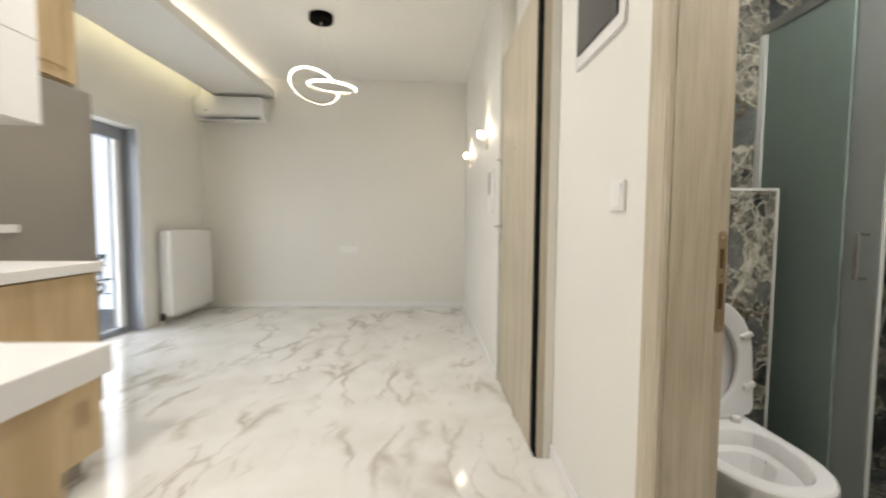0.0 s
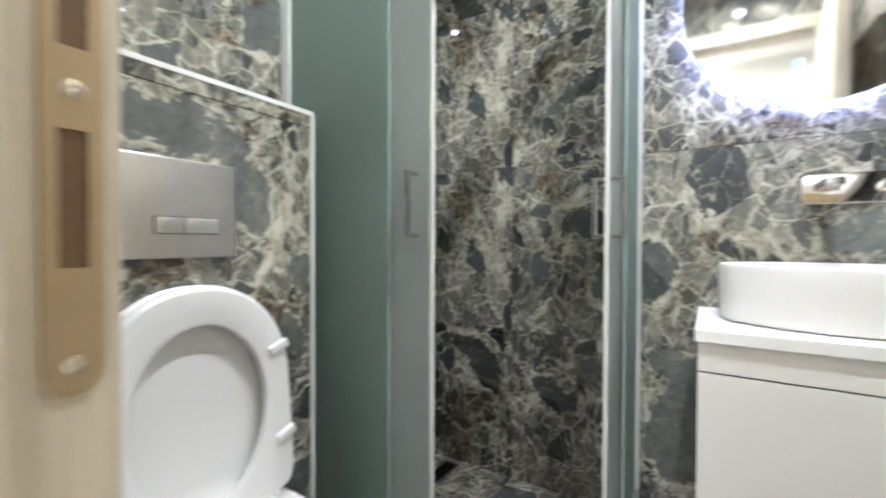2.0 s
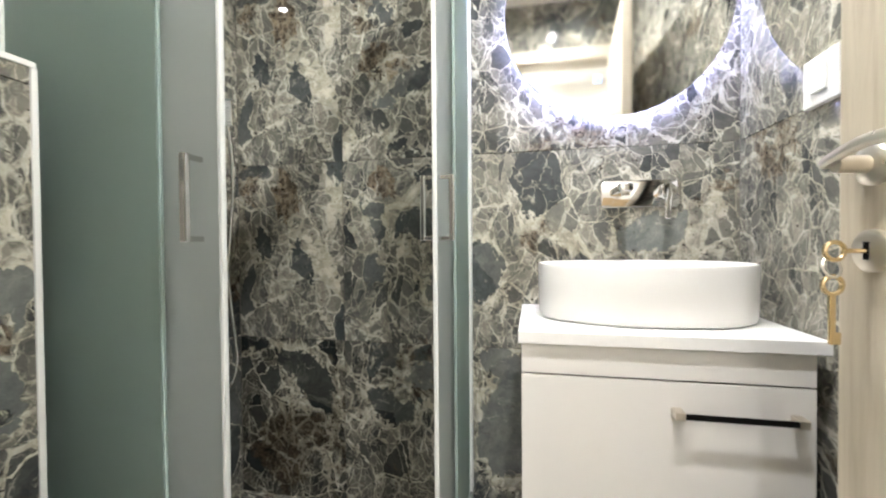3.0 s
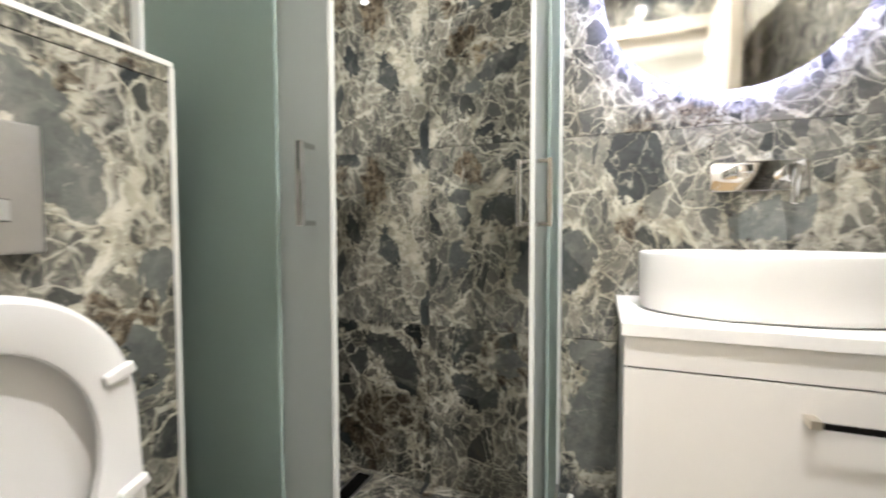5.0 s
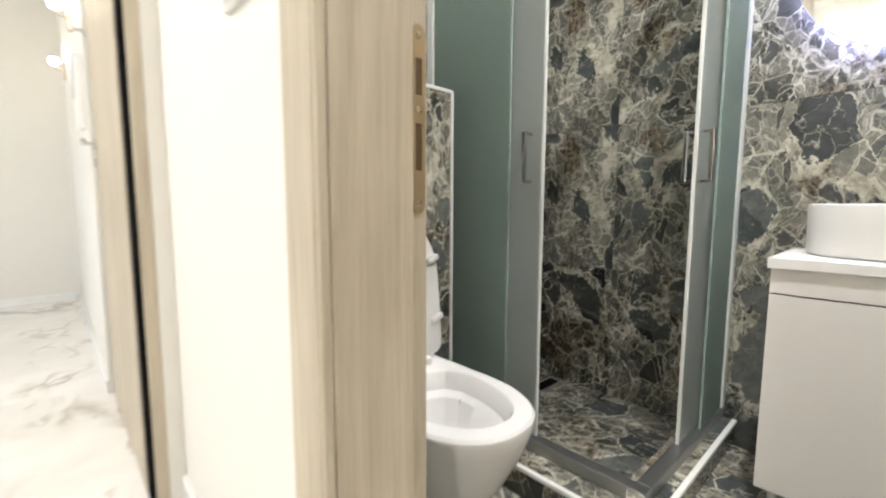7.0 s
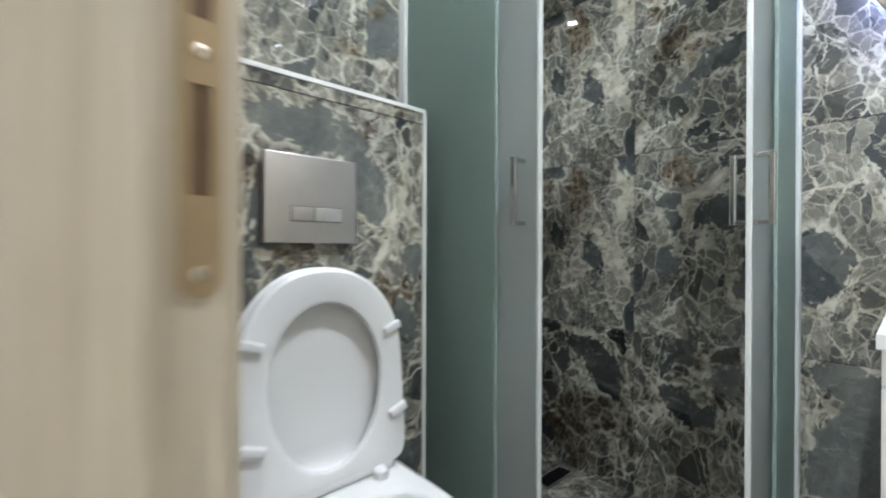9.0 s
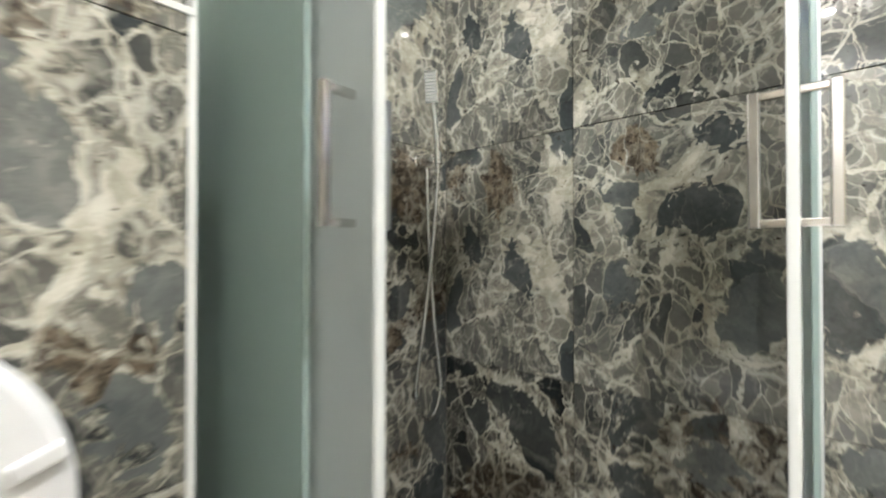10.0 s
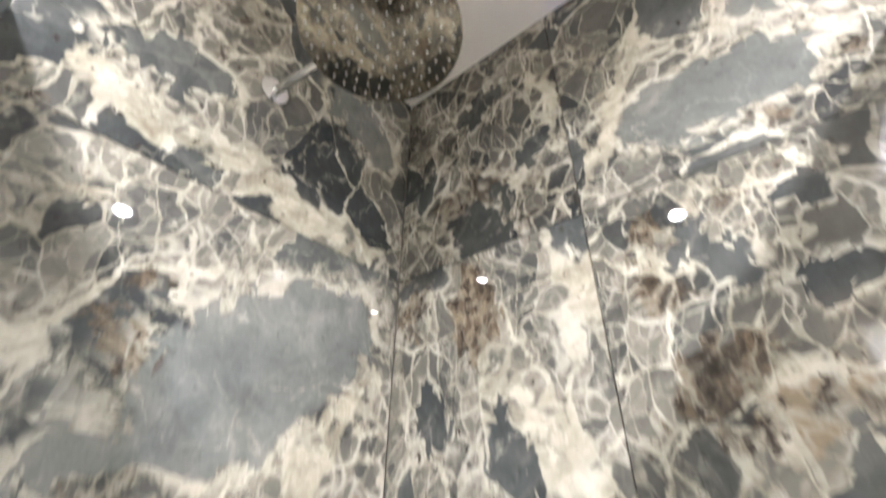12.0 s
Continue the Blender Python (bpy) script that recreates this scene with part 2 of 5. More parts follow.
    near_brown = n.math("ADD", n.math("MULTIPLY", brown, 0.08), n.math("MULTIPLY", n.step(zone, 0.45, 0.60), 0.03))
    col = n.mix(n.math("MULTIPLY", n.step(n.math("ADD", crumb, near_brown), 0.67, 0.71), n.math("SUBTRACT", 0.9, n.math("MULTIPLY", frag, 0.6))), col, (0.036, 0.027, 0.021))
    sm, _ = n.noise(v, 5.0, 4)
    n.set(Base_Color=col, Roughness=n.math("ADD", n.math("MULTIPLY", sm, 0.03), 0.008), Specular_IOR_Level=0.5)
    return n.m


def white_marble(name):
    n = Nodes(name)
    v = coords(n)
    _, d1 = n.noise(v, 1.1, 4)
    _, d2 = n.noise(v, 6.0, 4)
    w = n.vec("ADD", v, n.vec("SCALE", n.vec("SUBTRACT", d1, (0.5, 0.5, 0.5)), 0.55))
    w = n.vec("ADD", w, n.vec("SCALE", n.vec("SUBTRACT", d2, (0.5, 0.5, 0.5)), 0.12))
    m = n.add("Mapping", Vector=w)
    m.inputs["Rotation"].default_value = (0, 0, radians(-38))
    m.inputs["Scale"].default_value = (3.0, 0.62, 1.0)
    e = n.edge(m.outputs[0], 1.25)
    e2 = n.edge(m.outputs[0], 3.4)
    z, _ = n.noise(v, 1.4, 3)
    z2, _ = n.noise(n.vec("ADD", v, (5, 3, 0)), 2.3, 4)
    a = n.math("MULTIPLY", n.math("SUBTRACT", 1.0, n.math("DIVIDE", e, 0.075), True), n.step(z, 0.44, 0.62))
    b = n.math("MULTIPLY", n.math("SUBTRACT", 1.0, n.math("DIVIDE", e2, 0.075), True), n.step(z2, 0.52, 0.68))
    k = n.math("MAXIMUM", n.math("MULTIPLY", a, 0.75), n.math("MULTIPLY", b, 0.7))
    cl, _ = n.noise(w, 3.0, 6)
    base = n.ramp(cl, [(0.3, (0.70, 0.68, 0.64)), (0.7, (0.82, 0.81, 0.78))])
    col = n.mix(k, base, (0.38, 0.33, 0.265))
    n.set(Base_Color=col, Roughness=n.math("ADD", n.math("MULTIPLY", cl, 0.06), 0.05))
    return n.m


def grain(name, dark, light, axis="z", rough=0.5, scale=1.0, knots=False):
    n = Nodes(name)
    v = coords(n)
    s = {"z": (14.0, 14.0, 0.9), "x": (0.9, 14.0, 14.0), "y": (14.0, 0.9, 14.0)}[axis]
    m = n.add("Mapping", Vector=v)
    m.inputs["Scale"].default_value = tuple(c * scale for c in s)
    a, _ = n.noise(m.outputs[0], 1.6, 6, 0.6, 0.8)
    b, _ = n.noise(m.outputs[0], 7.0, 5, 0.6)
    c, _ = n.noise(v, 1.7, 3)
    f = n.math("ADD", n.math("MULTIPLY", a, 0.5), n.math("ADD", n.math("MULTIPLY", b, 0.3), n.math("MULTIPLY", c, 0.2)))
    col = n.ramp(f, [(0.36, dark), (0.62, light)])
    if knots:
        kn, _ = n.noise(v, 3.2, 3)
        col = n.mix(n.math("MULTIPLY", n.step(kn, 0.60, 0.70), 0.6), col, tuple(x * 0.5 for x in dark))
    n.set(Base_Color=col, Roughness=n.math("ADD", n.math("MULTIPLY", b, 0.15), rough - 0.07))
    n.bump(b, 0.12, 0.001)
    return n.m


def frosted(name, tint, through_colour, face_colour, share):
    """Sand-blasted safety glass: rough transmission with a milky share."""
    n = Nodes(name)
    v = coords(n)
    f, _ = n.noise(v, 3.0, 4)
    c = n.ramp(f, [(0.3, tuple(x * 0.96 for x in tint)), (0.7, tint)])
    n.set(Base_Color=c, Roughness=0.48, Transmission_Weight=1.0, IOR=1.35)
    tr = n.add("BsdfTranslucent", Color=(*through_colour, 1))
    df = n.add("BsdfDiffuse", Color=(*face_colour, 1))
    m1 = n.add("MixShader", i0=0.5, i1=tr.outputs[0], i2=df.outputs[0])
    m2 = n.add("MixShader", i0=share, i1=n.b.outputs[0], i2=m1.outputs[0])
    n.t.links.new(m2.outputs[0], n.t.nodes["Material Output"].inputs[0])
    return n.m


# the tile prints; NARROW and WIDE sit in the shower corner, LONG on the shower's back wall
MARBLE = [breccia("polished_breccia_marble", k * 1.37, (), 1.0, 0.17) for k in range(4)]
SOUTH = breccia("breccia_print_south", 16.1, (), 1.15, 0.03, 0.6)
NARROW = breccia("breccia_print_narrow", 7.1, [
    ("D", 0.267, 0.286, 0.098, 0.044, -64), ("K", 0.392, 0.534, 0.114, 0.046, 82), ("K", 0.307, 0.332, 0.191, 0.031, -59), ("K", 0.229, 0.377, 0.083, 0.017, 68),
    ("B", 0.199, 0.531, 0.121, 0.060, -90), ("S", 0.059, 0.621, 0.076, 0.030, 15), ("S", 0.099, 0.359, 0.070, 0.028, -67)], 1.1, 0.08, 0.6)
# a darker print, and its halved tone also paints in the dimness low down
NARROW_LOW = breccia("breccia_print_narrow_dark_shaded", 8.3, [
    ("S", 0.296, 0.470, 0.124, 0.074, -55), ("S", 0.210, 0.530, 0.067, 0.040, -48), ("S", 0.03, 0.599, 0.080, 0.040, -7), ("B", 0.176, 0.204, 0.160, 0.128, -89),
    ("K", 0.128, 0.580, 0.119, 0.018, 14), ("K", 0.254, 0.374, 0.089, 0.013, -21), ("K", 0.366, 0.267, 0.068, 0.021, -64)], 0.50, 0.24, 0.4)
NARROW_TOP = breccia("breccia_print_narrow_slate", 9.7, [
    ("S", 0.237, 0.396, 0.072, 0.043, 24), ("S", 0.357, 0.185, 0.059, 0.030, 28), ("S", 0.222, 0.046, 0.095, 0.057, -51), ("S", 0.082, 0.215, 0.047, 0.028, 70),
    ("K", 0.132, 0.370, 0.102, 0.015, 23), ("K", 0.320, 0.139, 0.105, 0.016, -28), ("K", 0.400, 0.277, 0.149, 0.018, -84)], 0.72, 0.35, 0.4)
WIDE = breccia("breccia_print_wide", 3.3, [
    ("S", 0.276, 0.418, 0.078, 0.054, 13), ("S", 0.307, 0.575, 0.050, 0.026, -7), ("S", 0.111, 0.259, 0.067, 0.040, 87), ("S", 0.372, 0.233, 0.108, 0.065, -88),
    ("S", 0.135, 0.397, 0.044, 0.031, -37), ("K", 0.243, 0.509, 0.096, 0.034, 26), ("K", 0.180, 0.408, 0.081, 0.023, -62), ("K", 0.232, 0.319, 0.052, 0.021, 5),
    ("K", 0.067, 0.416, 0.070, 0.017, 38), ("B", 0.152, 0.567, 0.068, 0.041, -52), ("K", 0.291, 0.560, 0.069, 0.007, -29), ("K", 0.291, 0.211, 0.063, 0.013, -63),
    ("S", 0.499, 0.252, 0.104, 0.068, -87), ("K", 0.726, 0.367, 0.129, 0.045, -20), ("G", 1.019, 0.374, 0.106, 0.063, 13), ("K", 1.197, 0.448, 0.087, 0.017, 71)], 1.15, 0.05, 0.35)
WIDE_MID = breccia("breccia_print_wide_grey", 4.9, [
    ("B", 0.117, 0.349, 0.073, 0.044, 41), ("T", 0.194, 0.330, 0.067, 0.023, 49), ("S", 0.270, 0.271, 0.085, 0.046, 30), ("S", 0.220, 0.045, 0.039, 0.024, 23),
    ("G", 0.169, 0.201, 0.050, 0.024, 0), ("K", 0.157, 0.098, 0.057, 0.023, -44), ("K", 0.351, 0.258, 0.057, 0.014, 57), ("K", 0.283, 0.01, 0.054, 0.011, -6),
    ("K", 0.017, 0.042, 0.084, 0.017, 66), ("S", 0.151, 0.519, 0.055, 0.033, -37), ("S", 0.259, 0.569, 0.038, 0.021, 27), ("S", 0.260, 0.452, 0.042, 0.027, 24),
    ("K", 0.220, 0.500, 0.060, 0.010, 2), ("K", 0.208, 0.431, 0.033, 0.010, 77), ("K", 0.095, 0.521, 0.073, 0.015, -57), ("B", 0.067, 0.570, 0.047, 0.024, 87)], 0.88, 0.0, 0.5)
WIDE_TOP = breccia("breccia_print_wide_pale", 5.6, [
    ("G", 0.220, 0.122, 0.140, 0.070, -5), ("G", 0.45, 0.30, 0.160, 0.090, 15), ("K", 0.106, 0.241, 0.156, 0.019, 56), ("K", 0.06, 0.12, 0.10, 0.015, 62)], 0.9, 0.3, 0.4)
WIDE_LOW = breccia("breccia_print_wide_dark", 6.2, [
    ("S", 0.168, 0.393, 0.085, 0.058, -14), ("G", 0.290, 0.511, 0.075, 0.036, 8), ("K", 0.277, 0.470, 0.132, 0.013, -54), ("K", 0.148, 0.467, 0.117, 0.014, 29),
    ("G", 0.558, 0.557, 0.073, 0.044, -27), ("K", 0.530, 0.498, 0.087, 0.026, 64), ("S", 0.174, 0.585, 0.067, 0.034, 59), ("G", 0.62, 0.44, 0.11, 0.07, 30), ("K", 0.56, 0.34, 0.10, 0.025, 65), ("G", 0.60, 0.38, 0.20, 0.11, 80)], 0.76, 0.18, 0.4)
LONG = breccia("breccia_print_long", 11.9, [
    ("G", 0.775, 0.562, 0.110, 0.060, 36), ("K", 0.784, 0.536, 0.135, 0.006, 50), ("S", 0.955, 0.413, 0.064, 0.038, 28), ("S", 1.087, 0.196, 0.070, 0.035, 49),
    ("S", 0.862, 0.305, 0.040, 0.024, 41), ("B", 1.139, 0.517, 0.131, 0.065, 62), ("B", 1.084, 0.546, 0.111, 0.045, 68), ("K", 0.789, 0.313, 0.047, 0.024, 45),
    ("K", 0.891, 0.342, 0.133, 0.016, 10), ("K", 1.158, 0.208, 0.065, 0.019, 68), ("K", 0.861, 0.172, 0.057, 0.017, 62)], 0.85, 0.20, 0.5)
LONG_MID = breccia("breccia_print_long_pale", 12.4, [
    ("G", 1.041, 0.414, 0.215, 0.110, 39), ("B", 0.891, 0.331, 0.110, 0.024, -44), ("K", 0.868, 0.077, 0.085, 0.050, -14), ("K", 1.038, 0.140, 0.120, 0.060, 10),
    ("S", 0.990, 0.094, 0.033, 0.020, -12), ("G", 0.811, 0.180, 0.040, 0.022, 36), ("G", 0.848, 0.267, 0.055, 0.027, 0), ("K", 0.754, 0.372, 0.080, 0.026, -21),
    ("K", 1.169, 0.330, 0.170, 0.022, 58), ("K", 1.109, 0.245, 0.077, 0.023, 81), ("K", 0.70, 0.15, 0.09, 0.05, 20)], 1.15, 0.10, 0.5)
LONG_TOP = breccia("breccia_print_long_cream", 13.2, [
    ("K", 0.790, 0.072, 0.124, 0.045, 8), ("K", 1.077, 0.040, 0.168, 0.055, -5), ("S", 0.774, 0.192, 0.095, 0.048, 12), ("S", 0.841, 0.017, 0.040, 0.020, 49),
    ("S", 1.023, 0.102, 0.046, 0.023, -19), ("G", 1.128, 0.362, 0.115, 0.069, -28), ("K", 0.666, 0.111, 0.077, 0.020, -34), ("K", 0.94, 0.08, 0.09, 0.03, -15)], 1.05, 0.3, 0.5)
CISTERN = breccia("breccia_print_cistern", 14.8, [
    ("K", 0.548, 0.367, 0.157, 0.028, 65), ("K", 0.560, 0.302, 0.082, 0.025, 73), ("K", 0.494, 0.442, 0.109, 0.006, 22), ("G", 0.470, 0.450, 0.096, 0.052, -71),
    ("B", 0.288, 0.284, 0.085, 0.033, 6), ("B", 0.549, 0.192, 0.078, 0.031, -22), ("S", 0.165, 0.270, 0.050, 0.026, -16), ("B", 0.474, 0.598, 0.031, 0.019, 14),
    ("K", 0.199, 0.318, 0.050, 0.018, -40), ("G", 0.584, 0.098, 0.067, 0.040, -41), ("G", 0.621, 0.267, 0.070, 0.035, 85), ("B", 0.15, 0.45, 0.08, 0.05, 40),
    ("G", 0.33, 0.57, 0.16, 0.05, -8)], 0.84, 0.15, 0.4)
FLOOR_MARBLE = white_marble("white_veined_marble")
PAINT = plain("cream_wall_paint", (0.79, 0.77, 0.715), 0.55, vary=0.015, scale=2.0, bump=0.015, bscale=300)
PAINT_CEIL = plain("white_ceiling_paint", (0.84, 0.82, 0.77), 0.7, vary=0.02, scale=1.5, bump=0.04)
GROUT = plain("grey_tile_grout", (0.20, 0.185, 0.16), 0.8, vary=0.2)
ASH = grain("pale_ash_laminate", (0.395, 0.334, 0.245), (0.59, 0.527, 0.412), "z", 0.55)
ASH_Y = grain("pale_ash_laminate_across", (0.42, 0.358, 0.264), (0.59, 0.527, 0.412), "y", 0.42)
OAK = grain("knotty_oak_laminate", (0.44, 0.31, 0.16), (0.64, 0.49, 0.29), "z", 0.5, knots=True)
WHITE = plain("white_lacquer", (0.82, 0.81, 0.79), 0.25, vary=0.02)
MATT_WHITE = plain("matt_white_lacquer", (0.74, 0.715, 0.68), 0.40, vary=0.01, rv=0.04)
QUARTZ = plain("white_quartz", (0.84, 0.83, 0.81), 0.3, vary=0.03, scale=60)
CERAMIC = plain("white_glazed_ceramic", (0.76, 0.75, 0.735), 0.12, vary=0.004, rv=0.015)
SEAT = plain("white_seat_plastic", (0.70, 0.69, 0.675), 0.28, vary=0.003, rv=0.015)
BASIN = plain("matt_ceramic_basin", (0.76, 0.745, 0.715), 0.35, vary=0.006, rv=0.03)
CHROME = plain("polished_chrome", (0.82, 0.82, 0.83), 0.07, 1.0, vary=0.02, rv=0.03)
NICKEL = plain("satin_nickel", (0.68, 0.63, 0.55), 0.30, 1.0, vary=0.05)
DARK_STEEL = plain("dark_polished_steel", (0.40, 0.37, 0.31), 0.05, 1.0, vary=0.05, rv=0.03)
STEEL = plain("brushed_steel_plate", (0.62, 0.60, 0.58), 0.36, 1.0, vary=0.05, scale=20)
ALU = plain("satin_aluminium", (0.80, 0.80, 0.79), 0.30, 1.0, vary=0.04)
RAIL = plain("grey_anodised_rail", (0.42, 0.43, 0.43), 0.38, 1.0, vary=0.05)
SCREW = plain("dull_screw", (0.56, 0.50, 0.42), 0.25, 1.0, vary=0.03)
SEAL = plain("white_magnetic_strip", (0.66, 0.675, 0.65), 0.45, vary=0.03)
CLEAR_SEAL = plain("clear_plastic_seal", (0.30, 0.38, 0.355), 0.3, vary=0.05)
TRIM_WHITE = plain("white_edge_trim", (0.80, 0.80, 0.77), 0.35, vary=0.03)
BLACK = plain("black_rubber", (0.006, 0.0055, 0.005), 0.9, vary=0.2, Specular_IOR_Level=0.05)
DARK_GLASS = plain("dark_panel_glass", (0.055, 0.052, 0.055), 0.12, vary=0.05)
BRASS = plain("pale_brass", (0.66, 0.52, 0.30), 0.25, 1.0, vary=0.08)
POCKET_SHADE = plain("latch_pocket_shade", (0.115, 0.068, 0.028), 0.5, 0.0, vary=0.2)
PLATE = plain("tan_lacquered_metal", (0.42, 0.33, 0.21), 0.32, 0.75, vary=0.06)
BAR = plain("satin_chrome_bar", (0.62, 0.61, 0.60), 0.12, 1.0, vary=0.05)
TAUPE = plain("taupe_steel_panel", (0.30, 0.275, 0.245), 0.32, 0.3, vary=0.04, scale=2)
GREY_FRAME = plain("grey_aluminium_frame", (0.36, 0.38, 0.42), 0.4, 0.4, vary=0.05)
PLASTIC = plain("white_switch_plastic", (0.84, 0.83, 0.80), 0.3, vary=0.02)
BALCONY = plain("balcony_concrete", (0.45, 0.44, 0.42), 0.8, vary=0.15, scale=8)
LEAF = plain("dark_green_leaf", (0.06, 0.10, 0.04), 0.6, vary=0.3)
FROST = frosted("green_frosted_glass", (0.80, 0.90, 0.85), (0.60, 0.70, 0.64), (0.33, 0.40, 0.365), 0.50)
# same glass as the fixed panes; paler colour stands in for reflected hall light
FROST_DOOR_LIT = frosted("lightened_frosted_glass", (0.88, 0.92, 0.90), (0.64, 0.68, 0.66), (0.46, 0.49, 0.475), 0.58)
GLASS = plain("clear_glass", (1, 1, 1), 0.0, vary=0.0, Transmission_Weight=1.0, Roughness=0.0, IOR=1.02)
MIRROR = plain("silver_mirror", (0.93, 0.94, 0.94), 0.0, 1.0, vary=0.0, Roughness=0.0)
LED_COOL = glow("cool_led_strip", (0.62, 0.64, 1.0), 8.5)
LED_SPOT = glow("downlight_lens", (1.0, 0.93, 0.82), 60)
LED_PEND = glow("pendant_led", (1.0, 0.90, 0.72), 8)
LED_SCONCE = glow("sconce_led", (1.0, 0.86, 0.62), 22)
SKYCARD = glow("hazy_daylight", (0.84, 0.90, 1.0), 1.0)
LED_ICON = glow("blue_touch_icon", (0.22, 0.42, 1.0), 1.6)

# ---- building helpers ----
ORIGIN = {}


def thing(name, at, label, category, group="", kind=""):
    ob = new(name)
    ob.empty_display_size = 0.05
    ob.location = at
    ORIGIN[ob.name] = Vector(at)
    return tagged(ob, label, category, group, kind)


def part(name, bm, material, parent=None, label="", smooth=False):
    """Links a bmesh, given in the world's metres, as one mesh object under its thing."""
    base = ORIGIN.get(parent.name, Vector((0, 0, 0))) if parent else Vector((0, 0, 0))
    bmesh.ops.translate(bm, verts=bm.verts, vec=-base)
    bmesh.ops.recalc_face_normals(bm, faces=bm.faces)
    me = bpy.data.meshes.new(name)
    bm.to_mesh(me)
    bm.free()
    me.materials.append(material)
    if smooth:
        me.shade_smooth()
        me.set_sharp_from_angle(angle=radians(38))
    ob = new(name, me)
    ob.parent = parent
    ORIGIN[ob.name] = base
    return tagged(ob, label)


def box(x0, x1, y0, y1, z0, z1, r=0.0, seg=2, bm=None):
    bm = bm or bmesh.new()
    lo, hi = (min(x0, x1), min(y0, y1), min(z0, z1)), (max(x0, x1), max(y0, y1), max(z0, z1))
    made = bmesh.ops.create_cube(bm, size=1.0)["verts"]
    for v in made:
        v.co = Vector([lo[i] if v.co[i] < 0 else hi[i] for i in range(3)])
    if r:
        es = list({e for v in made for e in v.link_edges})
        bmesh.ops.bevel(bm, geom=es, offset=r, segments=seg, affect="EDGES", profile=0.6)
    return bm


def tube(points, r, seg=10, bm=None, closed=False, flat=1.0):
    """A round bar along points."""
    bm = bm or bmesh.new()
    pts = [Vector(p) for p in points]
    rings = []
    n = len(pts)
    up = None
    for i, p in enumerate(pts):
        a = pts[(i - 1) % n] if closed or i > 0 else p
        b = pts[(i + 1) % n] if closed or i < n - 1 else p
        d = (b - a).normalized()
        if up is None:
            up = d.orthogonal().normalized()
        up = (up - d * up.dot(d)).normalized()
        side = d.cross(up)
        rings.append([bm.verts.new(p + (up * math.cos(k) * flat + side * math.sin(k)) * r) for k in [2 * math.pi * j / seg for j in range(seg)]])
    for i in range(n if closed else n - 1):
        p, q = rings[i], rings[(i + 1) % n]
        for j in range(seg):
            bm.faces.new((p[j], p[(j + 1) % seg], q[(j + 1) % seg], q[j]))
    if not closed:
        bm.faces.new(rings[0])
        bm.faces.new(rings[-1])
    return bm


def lathe(profile, centre, axis="z", seg=48, bm=None, sx=1.0, sy=1.0):
    """Turns (radius, height) pairs round an axis."""
    bm = bm or bmesh.new()
    rot = {"z": Matrix.Identity(3), "x": Matrix(((0, 0, 1), (0, 1, 0), (-1, 0, 0))), "y": Matrix(((1, 0, 0), (0, 0, 1), (0, -1, 0)))}[axis]
    rings = []
    for r, h in profile:
        ring = []
        for k in range(seg):
            a = 2 * math.pi * k / seg
            ring.append(bm.verts.new(rot @ Vector((r * math.cos(a) * sx, r * math.sin(a) * sy, h)) + Vector(centre)))
        rings.append(ring)
    for p, q in zip(rings, rings[1:]):
        for j in range(seg):
            bm.faces.new((p[j], p[(j + 1) % seg], q[(j + 1) % seg], q[j]))
    if profile[0][0] > 1e-6:
        bm.faces.new(rings[0])
    if profile[-1][0] > 1e-6:
        bm.faces.new(rings[-1])
    bmesh.ops.remove_doubles(bm, verts=bm.verts, dist=1e-6)
    return bm


def structure(name, bm, material, label, category):
    ob = part(name, bm, material)
    return tagged(ob, label, category, kind="structure")


# ---- living room and hall: shell ----
structure("floor", box(LX0 - 0.15, LX1, LY0 - 0.1, LY1 + 0.1, -0.2, 0.0), FLOOR_MARBLE, "polished white marble floor with grey-brown veins", "floor")
structure("ceiling", box(LX0 - 0.15, 1.62, LY0 - 0.1, LY1 + 0.1, LCEIL, LCEIL + 0.12), PAINT_CEIL, "plain white painted ceiling", "ceiling")
structure("wall_north", box(LX0 - 0.15, 1.62, LY1, LY1 + 0.15, 0, LCEIL), PAINT, "plain cream painted end wall", "wall")
structure("wall_south", box(LX0 - 0.15, 1.62, LY0 - 0.15, LY0, 0, LCEIL), PAINT, "plain cream painted wall", "wall")
BD0, BD1, BDH = 3.85, 5.31, 1.95
wall = box(LX0 - 0.25, LX0, LY0, BD0, 0, LCEIL)
box(LX0 - 0.25, LX0, BD1, LY1, 0, LCEIL, bm=wall)
box(LX0 - 0.25, LX0, BD0, BD1, BDH, LCEIL, bm=wall)
structure("wall_west", wall, PAINT, "cream painted wall with balcony door opening", "wall")
ED0, ED1, EDH = 2.990, 3.922, 2.132
wall = box(LX1, 1.70, LY0, DOOR0 - 0.057, -0.1, LCEIL)
box(LX1, 1.70, DOOR1 + 0.057, ED0 - 0.010, -0.1, LCEIL, bm=wall)
box(LX1, 1.70, DOOR0 - 0.057, DOOR1 + 0.057, DOORH + 0.031, LCEIL, bm=wall)
box(LX1, 1.70, ED0 - 0.010, ED1 + 0.02, EDH + 0.035, LCEIL, bm=wall)
box(LX1F, 1.70, ED1 + 0.02, LY1, -0.1, LCEIL, bm=wall)
structure("wall_east", wall, PAINT, "cream white painted wall with two door openings", "wall")
structure("wall_stair", box(1.78, 1.9, ED0 - 0.1, ED1 + 0.1, -0.1, LCEIL), PAINT, "plain wall behind the entrance door", "wall")
base = box(LX1 - 0.012, LX1 - 0.001, DOOR1 + 0.096, ED0 - 0.015, 0.0, 0.07, 0.003)
